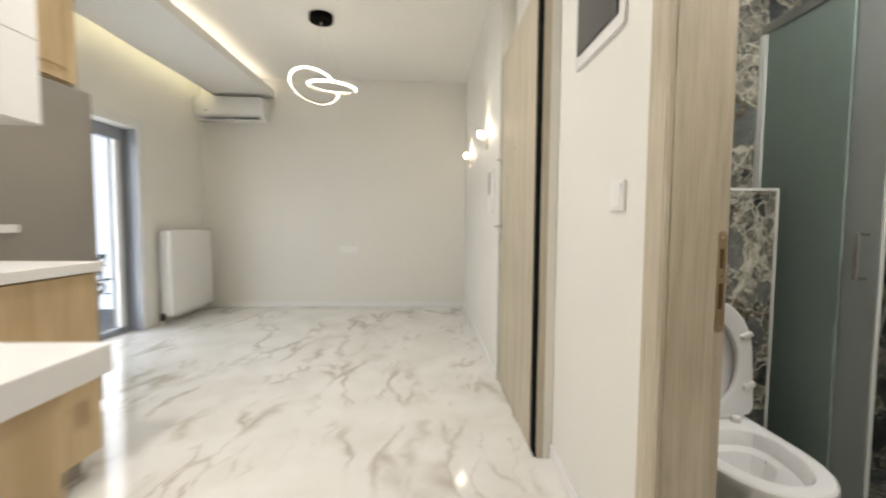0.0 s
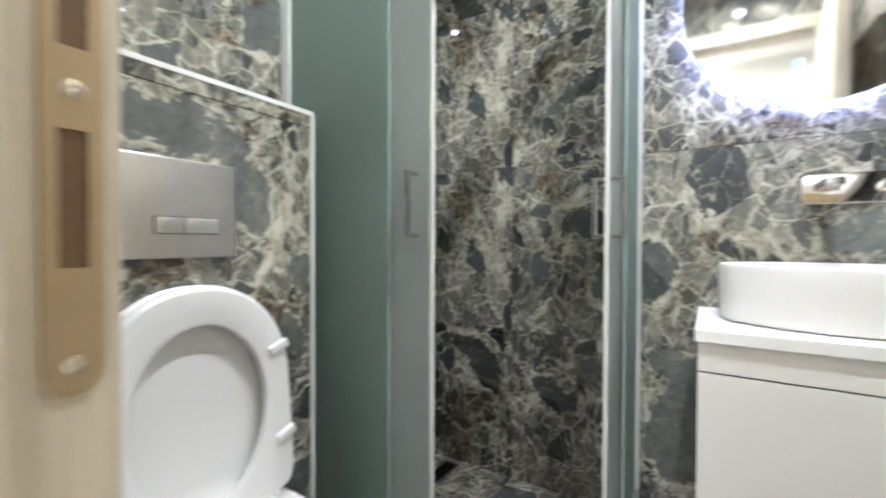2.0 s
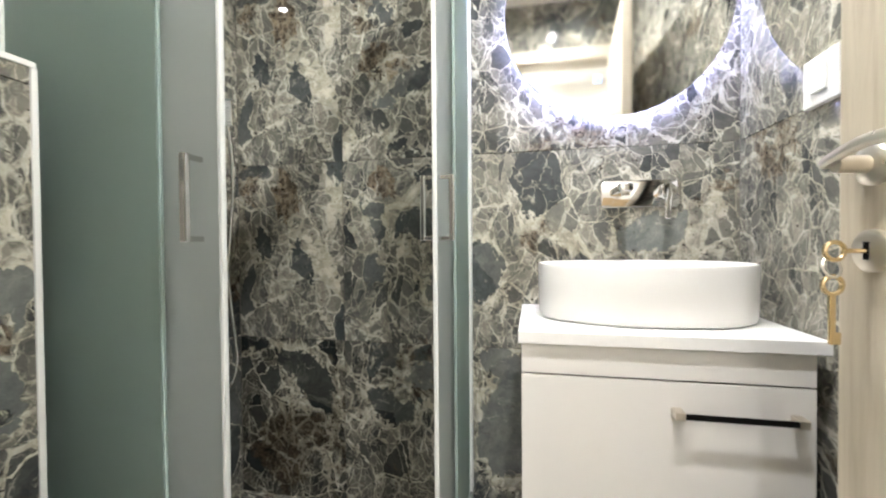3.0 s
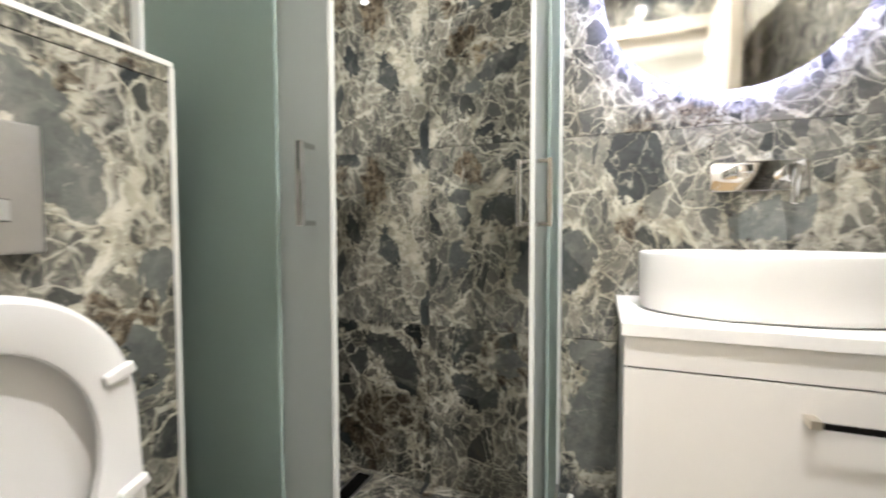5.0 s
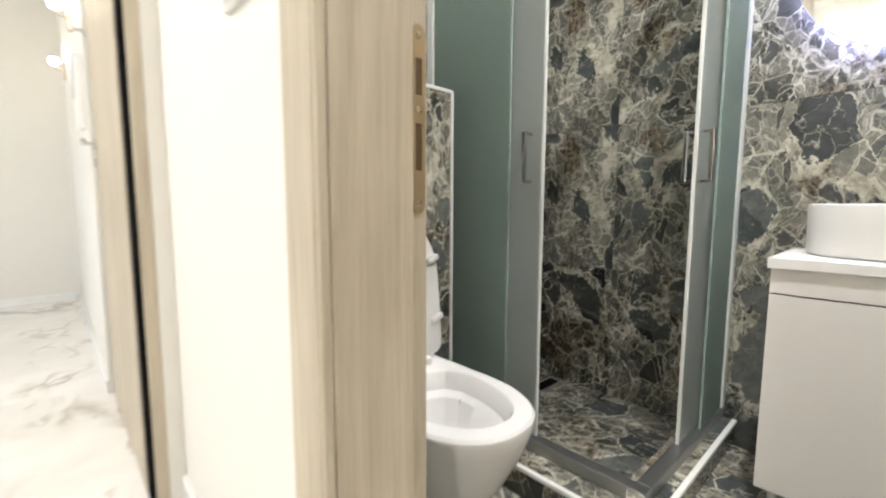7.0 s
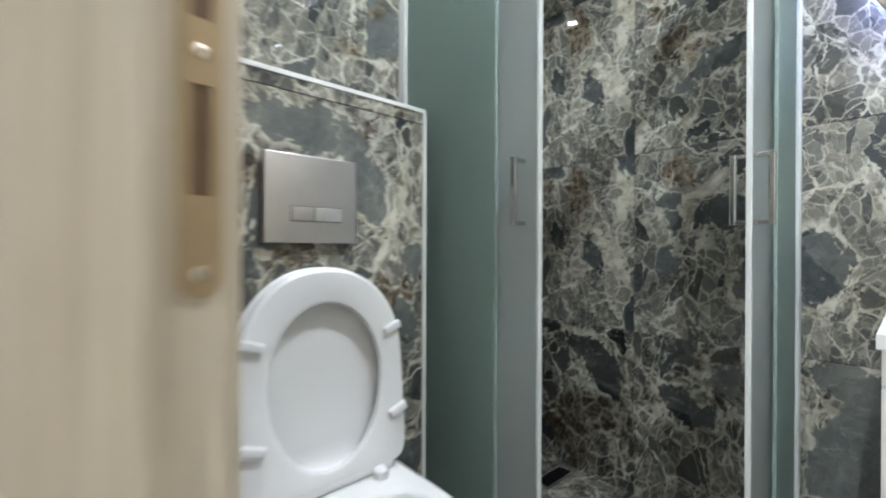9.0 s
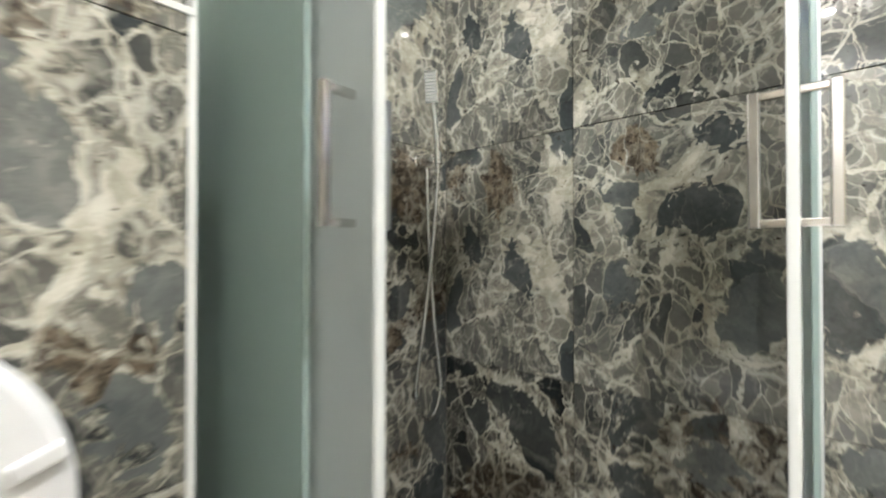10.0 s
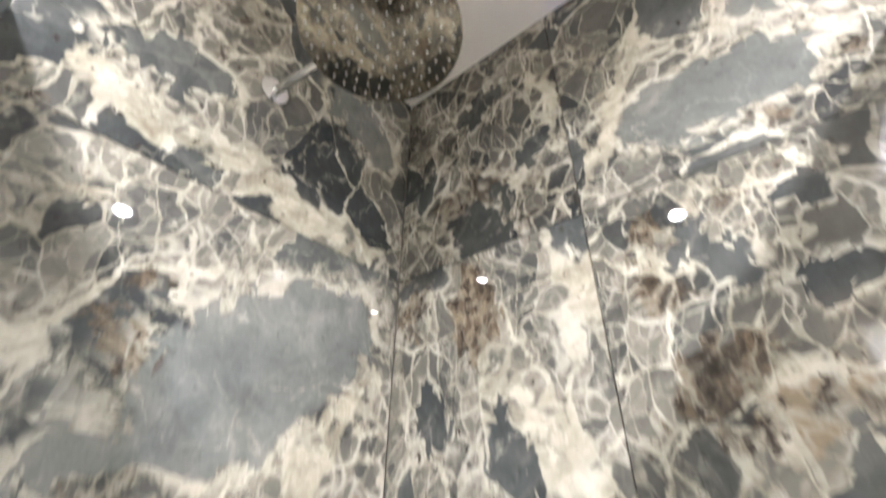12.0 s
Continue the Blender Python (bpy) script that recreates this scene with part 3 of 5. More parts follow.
structure("baseboard", base, WHITE, "low white skirting along the wall", "baseboard")
structure("baseboard_2", box(LX0 + 0.3, LX1F - 0.02, LY1 - 0.012, LY1 - 0.001, 0.0, 0.06, 0.003), QUARTZ, "low pale marble skirting on the end wall", "baseboard")
structure("baseboard_3", box(LX1F - 0.012, LX1F - 0.001, ED1 + 0.03, LY1 - 0.015, 0.0, 0.06, 0.003), QUARTZ, "low pale marble skirting on the side wall", "baseboard")

# dropped soffit with light coves on both sides
structure("ceiling_soffit", box(-1.60, -0.90, 2.4, LY1 - 0.002, 2.60, 2.69, 0.004), PAINT_CEIL, "dropped plaster soffit with hidden cove lighting", "soffit")
structure("ceiling_soffit_core", box(-1.40, -1.10, 2.45, LY1 - 0.004, 2.692, LCEIL - 0.002), PAINT_CEIL, "plaster core that carries the soffit", "soffit")
structure("trim", box(LX0 + 0.002, LX1F - 0.004, LY1 - 0.02, LY1 - 0.002, LCEIL - 0.02, LCEIL - 0.002, 0.004), PAINT_CEIL, "thin plaster cornice along the end wall", "trim")


# ---- doors ----
def bath_door_frame():
    d = thing("door_1", (1.6, DOOR1, 0), "pale ash laminate door frame of the bathroom", "door frame", kind="structure")
    h = DOORH
    for y, s in ((DOOR1, 1), (DOOR0, -1)):
        part("casing", box(1.558, 1.5725, y + s * 0.0135, y + s * 0.094, 0, h + 0.095, 0.004, 3), ASH, d)
        part("lining_nose", box(1.557, 1.5705, y + s * 0.001, y + s * 0.0095, 0, h, 0.0035, 3), ASH, d)
        part("lining", box(1.5715, 1.6885, y, y + s * 0.056, BFLOOR, h, 0.0015), ASH, d)
        part("rebate", box(1.6895, 1.7305, y + s * 0.024, y + s * 0.056, BFLOOR, h, 0.0015), ASH, d)
        part("inner_casing", box(1.735, 1.748, y + s * 0.0575, y + s * 0.09, BFLOOR, h + 0.07, 0.004), ASH, d)
    part("header", box(1.5715, 1.6885, DOOR0 + 0.001, DOOR1 - 0.001, h, h + 0.03, 0.0015), ASH_Y, d)
    part("header_casing", box(1.558, 1.571, DOOR0 - 0.013, DOOR1 + 0.013, h + 0.012, h + 0.095, 0.004, 3), ASH_Y, d)
    part("header_inner_casing", box(1.735, 1.748, DOOR0 - 0.057, DOOR1 + 0.057, h - 0.005, h + 0.07, 0.004), ASH_Y, d)
    # strike plate let into the rebate
    px0, px1, py = 1.7045, 1.7275, DOOR1 + 0.0225
    thing_part_plate(d, px0, px1, py)
    return d


def thing_part_plate(d, x0, x1, y):
    """Strike plate with two latch openings, rounded ends and three screws."""
    bm = bmesh.new()
    z0, z1 = 0.804, 1.053
    holes = [(0.862, 0.925), (0.962, 1.010)]
    cuts = [z0 + 0.012] + [v for h in holes for v in h] + [z1 - 0.012]
    hx0, hx1 = x0 + 0.006, x1 - 0.006
    for a, b in zip(cuts[::2], cuts[1::2]):
        box(x0, x1, y, y + 0.0025, a, b, bm=bm)
    for a, b in holes:
        box(x0, hx0, y, y + 0.0025, a, b, bm=bm)
        box(hx1, x1, y, y + 0.0025, a, b, bm=bm)
    c = (x0 + x1) / 2
    for z, s in ((z0 + 0.012, -1), (z1 - 0.012, 1)):
        ring = [(c + (x1 - x0) / 2 * math.cos(k * math.pi / 10), z + s * 0.0125 * math.sin(k * math.pi / 10)) for k in range(11)]
        top = [bm.verts.new((x, y, zz)) for x, zz in ring]
        low = [bm.verts.new((x, y + 0.0025, zz)) for x, zz in ring]
        bm.faces.new(top)
        bm.faces.new(low)
        for i in range(10):
            bm.faces.new((top[i], top[i + 1], low[i + 1], low[i]))
    plate = part("strike_plate", bm, PLATE, d, "satin brass-coloured metal strike plate")
    # shallow fills; their dark brown paints the shade of deep pockets
    for a, b in holes:
        part("latch_hole_shade", box(hx0, hx1, y + 0.0012, y + 0.0024, a, b), POCKET_SHADE, plate)
    for z in (z0 + 0.014, 0.943, z1 - 0.014):
        part("screw", lathe([(0.0045, 0), (0.0045, -0.0006), (0.0028, -0.0012), (0.0012, -0.0012), (0, -0.0006)], (c, y, z), "y", 14), SCREW, plate)
    return plate


def turned(bm, m):
    bmesh.ops.transform(bm, matrix=m, verts=bm.verts)
    return bm


def bath_door_leaf():
    """Leaf that stands open into the bathroom; built along +x from its hinge, then turned."""
    hinge = Vector((1.742, 1.425, BFLOOR + 0.01))
    m = Matrix.Translation(hinge) @ Matrix.Rotation(radians(4.8), 4, "Z")
    d = thing("door_2", hinge, "pale ash laminate door standing open into the bathroom", "door")
    T = lambda bm: turned(bm, m)
    w, th = 0.715, 0.042
    leaf = part("leaf", T(box(0, w, -th, 0, 0, DOORH - BFLOOR - 0.02, 0.002)), ASH, d)
    hz, kz = 1.048 - BFLOOR - 0.085, 0.868 - BFLOOR - 0.01
    hx = w - 0.055
    part("door_handle", T(lathe([(0.026, 0), (0.026, 0.006), (0.022, 0.010), (0.011, 0.012), (0.010, 0.045), (0, 0.045)], (hx, 0, hz), "y", 28)),
                  NICKEL, leaf, "curved satin nickel lever", True)
    pts = [(hx + 0.012 - 0.135 * u, 0.047 + 0.006 * math.sin(u * 3.1), hz + 0.004 + 0.014 * math.sin(u * 2.6)) for u in [i / 14 for i in range(15)]]
    part("lever", T(tube(pts, 0.0095, 10, flat=0.75)), NICKEL, leaf, "curved satin nickel lever", True)
    part("lock_rosette", T(lathe([(0.026, 0), (0.026, 0.007), (0.021, 0.010), (0, 0.010)], (hx, 0, kz), "y", 28)), NICKEL, leaf, "", True)
    part("keyhole", T(box(hx - 0.004, hx + 0.004, 0.0102, 0.0108, kz - 0.011, kz + 0.011)), BLACK, leaf)
    # key in the lock, its twin hanging from it
    key = thing("door_key", m @ Vector((hx, 0.011, kz)), "brass key in the lock with a second key hanging", "key")
    part("shank", T(tube([(hx, 0.004, kz), (hx, 0.034, kz)], 0.003, 8)), BRASS, key)
    part("bow", T(tube([(hx, 0.045 + 0.011 * math.cos(a), kz + 0.011 * math.sin(a)) for a in [k * math.pi / 9 for k in range(18)]], 0.0030, 8, closed=True)), BRASS, key)
    part("ring", T(tube([(hx + 0.004 * math.sin(a), 0.048 + 0.010 * math.cos(a), kz - 0.020 + 0.012 * math.sin(a)) for a in [k * math.pi / 9 for k in range(18)]], 0.0016, 6, closed=True)), NICKEL, key)
    part("hanging_bow", T(tube([(hx, 0.047 + 0.011 * math.cos(a), kz - 0.042 + 0.011 * math.sin(a)) for a in [k * math.pi / 9 for k in range(18)]], 0.0030, 8, closed=True)), BRASS, key)
    part("hanging_shank", T(box(hx - 0.002, hx + 0.002, 0.044, 0.051, kz - 0.115, kz - 0.052, 0.001)), BRASS, key)
    part("bit", T(box(hx - 0.002, hx + 0.002, 0.038, 0.046, kz - 0.115, kz - 0.100, 0.001)), BRASS, key)
    return d


def entrance_door():
    d = thing("door_3", (1.50, 3.5, 0), "closed pale ash laminate entrance door with chrome handle", "door")
    x = 1.485
    leaf = part("leaf", box(x, x + 0.038, 3.061, 3.912, 0.004, 2.122, 0.002), ASH, d)
    # black filler paints the shade of the open gap beside the leaf
    part("gap_shade", box(x + 0.004, 1.60, ED0 + 0.001, 3.060, 0.0, 2.128), BLACK, d, "black filler for the dark door gap")
    part("frame_post", box(1.498, 1.529, ED0 - 0.010, ED0, 0.0, 2.128, 0.002), ASH, d, "narrow ash door post")
    part("post_facing", box(1.530, 1.60, ED0 - 0.009, ED0, 0.0, 2.128, 0.001), PAINT, d, "cream painted facing")
    part("frame_head", box(x + 0.004, 1.60, ED0 + 0.002, ED1 + 0.012, 2.130, 2.160, 0.003), ASH_Y, d)
    part("handle_rose", lathe([(0.024, 0), (0.024, -0.008), (0.01, -0.010), (0.009, -0.045), (0, -0.045)], (x, 3.864, 1.054), "x", 24), CHROME, leaf, "", True)
    part("lever", tube([(x - 0.044, 3.874, 1.054), (x - 0.046, 3.83, 1.055), (x - 0.044, 3.74, 1.051)], 0.009, 8), CHROME, leaf, "", True)
    part("lock_cylinder", lathe([(0.016, 0), (0.016, -0.012), (0, -0.012)], (x, 3.864, 0.980), "x", 20), CHROME, leaf, "", True)
    part("thumb_turn", lathe([(0.02, 0), (0.02, -0.008), (0.008, -0.010), (0.008, -0.04), (0, -0.04)], (x, 3.874, 1.482), "x", 20), CHROME, leaf, "", True)
    part("spyhole", lathe([(0.008, 0), (0.008, -0.004), (0.004, -0.004), (0, -0.002)], (x, 3.53, 1.503), "x", 16), NICKEL, leaf, "", True)
    return d


bath_door_frame()
bath_door_leaf()
entrance_door()


def balcony_door():
    d = thing("window_1", (-1.95, 4.6, 0), "glazed balcony door with grey aluminium frame", "balcony door", kind="structure")
    x0, x1 = -1.98, -1.92
    fr = box(x0, x1, BD1 - 0.07, BD1 - 0.001, 0.001, BDH - 0.001, 0.004)
    part("frame_post", fr, GREY_FRAME, d)
    part("frame_post", box(x0, x1, BD0 + 0.001, BD0 + 0.07, 0.001, BDH - 0.001, 0.004), GREY_FRAME, d)
    part("frame_head", box(x0, x1, BD0 + 0.072, BD1 - 0.072, BDH - 0.12, BDH - 0.001, 0.004), GREY_FRAME, d)
    part("frame_sill", box(x0, x1, BD0 + 0.072, BD1 - 0.072, 0.001, 0.06, 0.004), GREY_FRAME, d)
    part("sash_post", box(x0 + 0.01, x1 + 0.015, BD1 - 0.14, BD1 - 0.073, 0.062, BDH - 0.122, 0.004), WHITE, d, "white sash post")
    part("meeting_post", box(x0 + 0.01, x1 - 0.005, 4.55, 4.62, 0.062, BDH - 0.122, 0.004), WHITE, d, "white sash post")
    pane = part("pane", box(-1.953, -1.947, BD0 + 0.073, BD1 - 0.142, 0.062, BDH - 0.122), GLASS, d)
    pane.visible_shadow = False
    part("reveal", box(LX0 - 0.118, LX0 + 0.004, BD1 - 0.006, BD1 - 0.0005, 0.001, BDH - 0.002), GREY_FRAME, d)
    for y0, y1, z0, z1 in ((BD1 + 0.001, BD1 + 0.10, 0.001, BDH + 0.10), (BD0 - 0.1, BD1, BDH + 0.001, BDH + 0.10)):
        part("casing", box(LX0 + 0.001, LX0 + 0.014, y0, y1, z0, z1, 0.004), WHITE, d, "white casing")
    return d


balcony_door()
tagged(part("balcony_slab", box(-3.4, -2.06, 2.5, 6.5, -0.2, -0.03, 0.01), BALCONY), "pale concrete balcony floor outside the glass", "balcony", kind="structure")
structure("backdrop", box(-12.0, -11.9, -12, 30, -4, 14), SKYCARD, "plain bright hazy sky beyond the balcony", "backdrop")
rail = thing("balcony_railing", (-3.3, 4.5, -0.03), "thin grey metal balcony railing", "railing")
part("top_rail", tube([(-3.3, 2.6, 0.95), (-3.3, 6.4, 0.95)], 0.022, 10), GREY_FRAME, rail, "", True)
for i in range(20):
    part("baluster", tube([(-3.3, 2.7 + i * 0.19, -0.03), (-3.3, 2.7 + i * 0.19, 0.94)], 0.008, 6), GREY_FRAME, rail)


def bush(x, y, z):
    b = thing("potted_bush", (x, y, z), "small dark green potted bush on the balcony", "plant")
    part("pot", lathe([(0.10, 0), (0.14, 0.25), (0.15, 0.25), (0.15, 0.28), (0.13, 0.28), (0.12, 0.22), (0, 0.22)], (x, y, z), "z", 24), BALCONY, b, "", True)
    rng = random.Random(5)
    bm = bmesh.new()
    for i in range(260):
        a, r, h = rng.uniform(0, 6.28), rng.uniform(0.02, 0.24), rng.uniform(0.25, 0.72)
        c = Vector((x + r * math.cos(a), y + r * math.sin(a), z + h))
        u = Vector((rng.uniform(-1, 1), rng.uniform(-1, 1), rng.uniform(-0.4, 1))).normalized()
        s = u.orthogonal().normalized()
        vs = [bm.verts.new(c + u * 0.05), bm.verts.new(c + s * 0.016), bm.verts.new(c - u * 0.05), bm.verts.new(c - s * 0.016)]
        bm.faces.new(vs)
    part("foliage", bm, LEAF, b)
    part("stem", tube([(x, y, z + 0.2), (x + 0.01, y, z + 0.5)], 0.012, 8), BALCONY, b)


bush(-3.0, 5.5, -0.03)
bush(-2.9, 6.0, -0.03)


# ---- living room: fixtures ----
def air_conditioner():
    a = thing("air_conditioner", (-1.3, 6.4, 2.24), "white split air conditioner high on the end wall", "air conditioner")
    bm = bmesh.new()
    prof = [(6.488, 2.29), (6.34, 2.29), (6.285, 2.335), (6.275, 2.38), (6.275, 2.52), (6.30, 2.56), (6.488, 2.565)]
    ends = []
    for x in (-1.785, -0.975):
        ends.append([bm.verts.new((x, y, z)) for y, z in prof])
    k = len(prof)
    for j in range(k):
        bm.faces.new((ends[0][j], ends[0][(j + 1) % k], ends[1][(j + 1) % k], ends[1][j]))
    bm.faces.new(ends[0])
    bm.faces.new(ends[1])
    bmesh.ops.bevel(bm, geom=[e for e in bm.edges], offset=0.010, segments=3, affect="EDGES")
    part("body", bm, WHITE, a, "", True)
    part("louvre", box(-1.70, -1.01, 6.272, 6.33, 2.304, 2.309, 0.001), GREY_FRAME, a, "dark air slot")
    part("flap", box(-1.70, -1.01, 6.283, 6.345, 2.282, 2.29, 0.003), WHITE, a)
    part("display", box(-1.645, -1.605, 6.272, 6.2755, 2.38, 2.395), GREY_FRAME, a)
    part("pipe_cover", tube([(-1.765, 6.44, 2.55), (-1.775, 6.44, 2.43), (-1.765, 6.45, 2.30)], 0.022, 8), WHITE, a, "", True)


def radiator():
    r = thing("radiator", (-1.7, 5.97, 0.08), "tall white panel radiator on the wall", "radiator")
    part("front_panel", box(-1.675, -1.655, 5.56, 6.38, 0.08, 0.98, 0.009, 3), WHITE, r, "", True)
    part("back_panel", box(-1.775, -1.755, 5.56, 6.38, 0.10, 0.96, 0.006), WHITE, r)
    for y0 in (5.556, 6.374):
        part("side_cover", box(-1.772, -1.668, y0, y0 + 0.01, 0.09, 0.97, 0.003), WHITE, r)
    bm = bmesh.new()
    for i in range(40):
        box(-1.752, -1.68, 5.575 + i * 0.0203, 5.578 + i * 0.0203, 0.12, 0.955, bm=bm)
    part("convector", bm, WHITE, r)
    part("top_grille", box(-1.755, -1.676, 5.566, 6.374, 0.962, 0.972, 0.002), WHITE, r)
    part("valve", tube([(-1.72, 5.585, 0.09), (-1.72, 5.585, 0.05), (-1.72, 5.50, 0.05), (-1.72, 5.50, 0.0)], 0.011, 8), NICKEL, r, "", True)
    part("valve_head", lathe([(0.02, 0), (0.022, 0.03), (0.018, 0.07), (0, 0.07)], (-1.72, 5.50, 0.05), "z", 16), BLACK, r, "", True)
    part("bracket", box(-1.797, -1.776, 5.8, 5.83, 0.5, 0.55), NICKEL, r)
    part("bracket", box(-1.797, -1.776, 6.1, 6.13, 0.5, 0.55), NICKEL, r)


def pendant():
    cx, cy, cz = 0.06, 4.86, 2.25
    p = thing("pendant_lamp", (cx, cy, LCEIL), "looped white led ring pendant with black ceiling rose", "pendant lamp")
    part("ceiling_rose", lathe([(0.102, 0), (0.102, -0.045), (0.094, -0.05), (0, -0.05)], (0.08, cy, LCEIL - 0.001), "z", 40), BLACK, p, "black ceiling rose", True)

    def loop(name, c, r, tilt, lean, a0=0.0, a1=2 * math.pi):
        rot = Euler((radians(tilt), radians(lean), 0)).to_matrix()
        n = 56
        closed = a1 - a0 > 6.2
        pts = [rot @ Vector((r * math.cos(t), r * math.sin(t), 0)) + Vector(c) for t in [a0 + (a1 - a0) * k / n for k in range(n if closed else n + 1)]]
        part(name, tube(pts, 0.009, 8, closed=closed), NICKEL, p, "", True)
        up = rot @ Vector((0, 0, 1))
        pts2 = [q + (q - Vector(c)).normalized() * 0.008 + up * 0.005 for q in pts]
        part(name + "_light", tube(pts2, 0.0095, 8, closed=closed), LED_PEND, p, "glowing led strip", True)

    loop("large_ring", (0.015, cy, 2.235), 0.195, -27, 9, radians(15), radians(330))
    loop("small_ring", (0.172, cy - 0.02, 2.222), 0.190, 3, 4)
    for dx, dy in ((-0.2, 0.08), (0.2, 0.06), (0.02, -0.2)):
        part("wire", tube([(0.08, cy, LCEIL - 0.05), (cx + dx, cy + dy, cz + 0.03)], 0.0012, 5), NICKEL, p)


def sconce(y, z):
    s = thing("wall_sconce", (LX1F, y, z), "small white glowing wall lamp", "wall lamp", "wall lamps")
    part("bracket", box(LX1F - 0.02, LX1F - 0.001, y - 0.02, y + 0.02, z - 0.10, z + 0.02, 0.004), NICKEL, s)
    part("arm", tube([(LX1F - 0.02, y, z - 0.04), (LX1F - 0.055, y, z - 0.03), (LX1F - 0.06, y, z - 0.01)], 0.005, 8), NICKEL, s, "", True)
    part("bulb", lathe([(0, -0.03), (0.02, -0.024), (0.028, 0.0), (0.02, 0.024), (0, 0.03)], (LX1F - 0.06, y, z + 0.018), "z", 20), LED_SCONCE, s, "", True)


air_conditioner()
radiator()
pendant()
sconce(4.50, 1.757)
sconce(5.75, 1.79)
lamp("sconce_light", "POINT", pose(LX1F - 0.08, 4.50, 1.83), 1.6, WARM, 0.03)
lamp("sconce_light", "POINT", pose(LX1F - 0.08, 5.75, 1.86), 1.6, WARM, 0.03)

ic = thing("intercom", (LX1F, 4.2, 1.3), "flat white door intercom on the wall", "intercom")
part("body", box(LX1F - 0.028, LX1F - 0.001, 4.12, 4.26, 1.15, 1.46, 0.005), PLASTIC, ic)
part("screen", box(LX1F - 0.030, LX1F - 0.0285, 4.135, 4.245, 1.28, 1.44), GREY_FRAME, ic, "grey screen")

out = thing("wall_socket", (0, LY1, 0.735), "white triple wall socket plate", "socket")
part("plate", box(-0.12, 0.115, LY1 - 0.011, LY1 - 0.001, 0.695, 0.778, 0.003), PLASTIC, out)
for i in range(3):
    part("socket", box(-0.105 + 0.074 * i, -0.045 + 0.074 * i, LY1 - 0.0135, LY1 - 0.0112, 0.705, 0.768, 0.004), PLASTIC, out)

sw = thing("light_switch", (LX1, 2.379, 1.152), "white double rocker light switch", "switch", "switches")
part("plate", box(LX1 - 0.010, LX1 - 0.001, 2.335, 2.423, 1.108, 1.197, 0.003), PLASTIC, sw)
for y0 in (2.345, 2.3795):
    part("rocker", box(LX1 - 0.0145, LX1 - 0.0102, y0, y0 + 0.033, 1.118, 1.187, 0.002), PLASTIC, sw)

fb = thing("fuse_box", (LX1, 2.55, 1.85), "recessed fuse box with white frame and dark door", "fuse box")
part("frame", box(LX1 - 0.012, LX1 - 0.001, 2.362, 2.758, 1.645, 2.06, 0.004), WHITE, fb)
part("door", box(LX1 - 0.018, LX1 - 0.0125, 2.396, 2.728, 1.688, 2.02, 0.003), DARK_GLASS, fb, "dark smoked door")

def downlight(x, y, z):
    d = thing("downlight", (x, y, z), "small round recessed ceiling spotlight", "spotlight", "ceiling spots")
    part("rim", lathe([(0.0285, -0.001), (0.043, -0.001), (0.043, -0.005), (0.036, -0.008), (0.0285, -0.004)], (x, y, z), "z", 32), WHITE, d, "", True)
    part("lens", lathe([(0.028, -0.002), (0.028, -0.004), (0, -0.004)], (x, y, z), "z", 24), LED_SPOT, d)


for x, y in SPOTS_BATH:
    downlight(x, y, BCEIL)
for x, y in SPOTS_HALL:
    downlight(x, y, LCEIL)


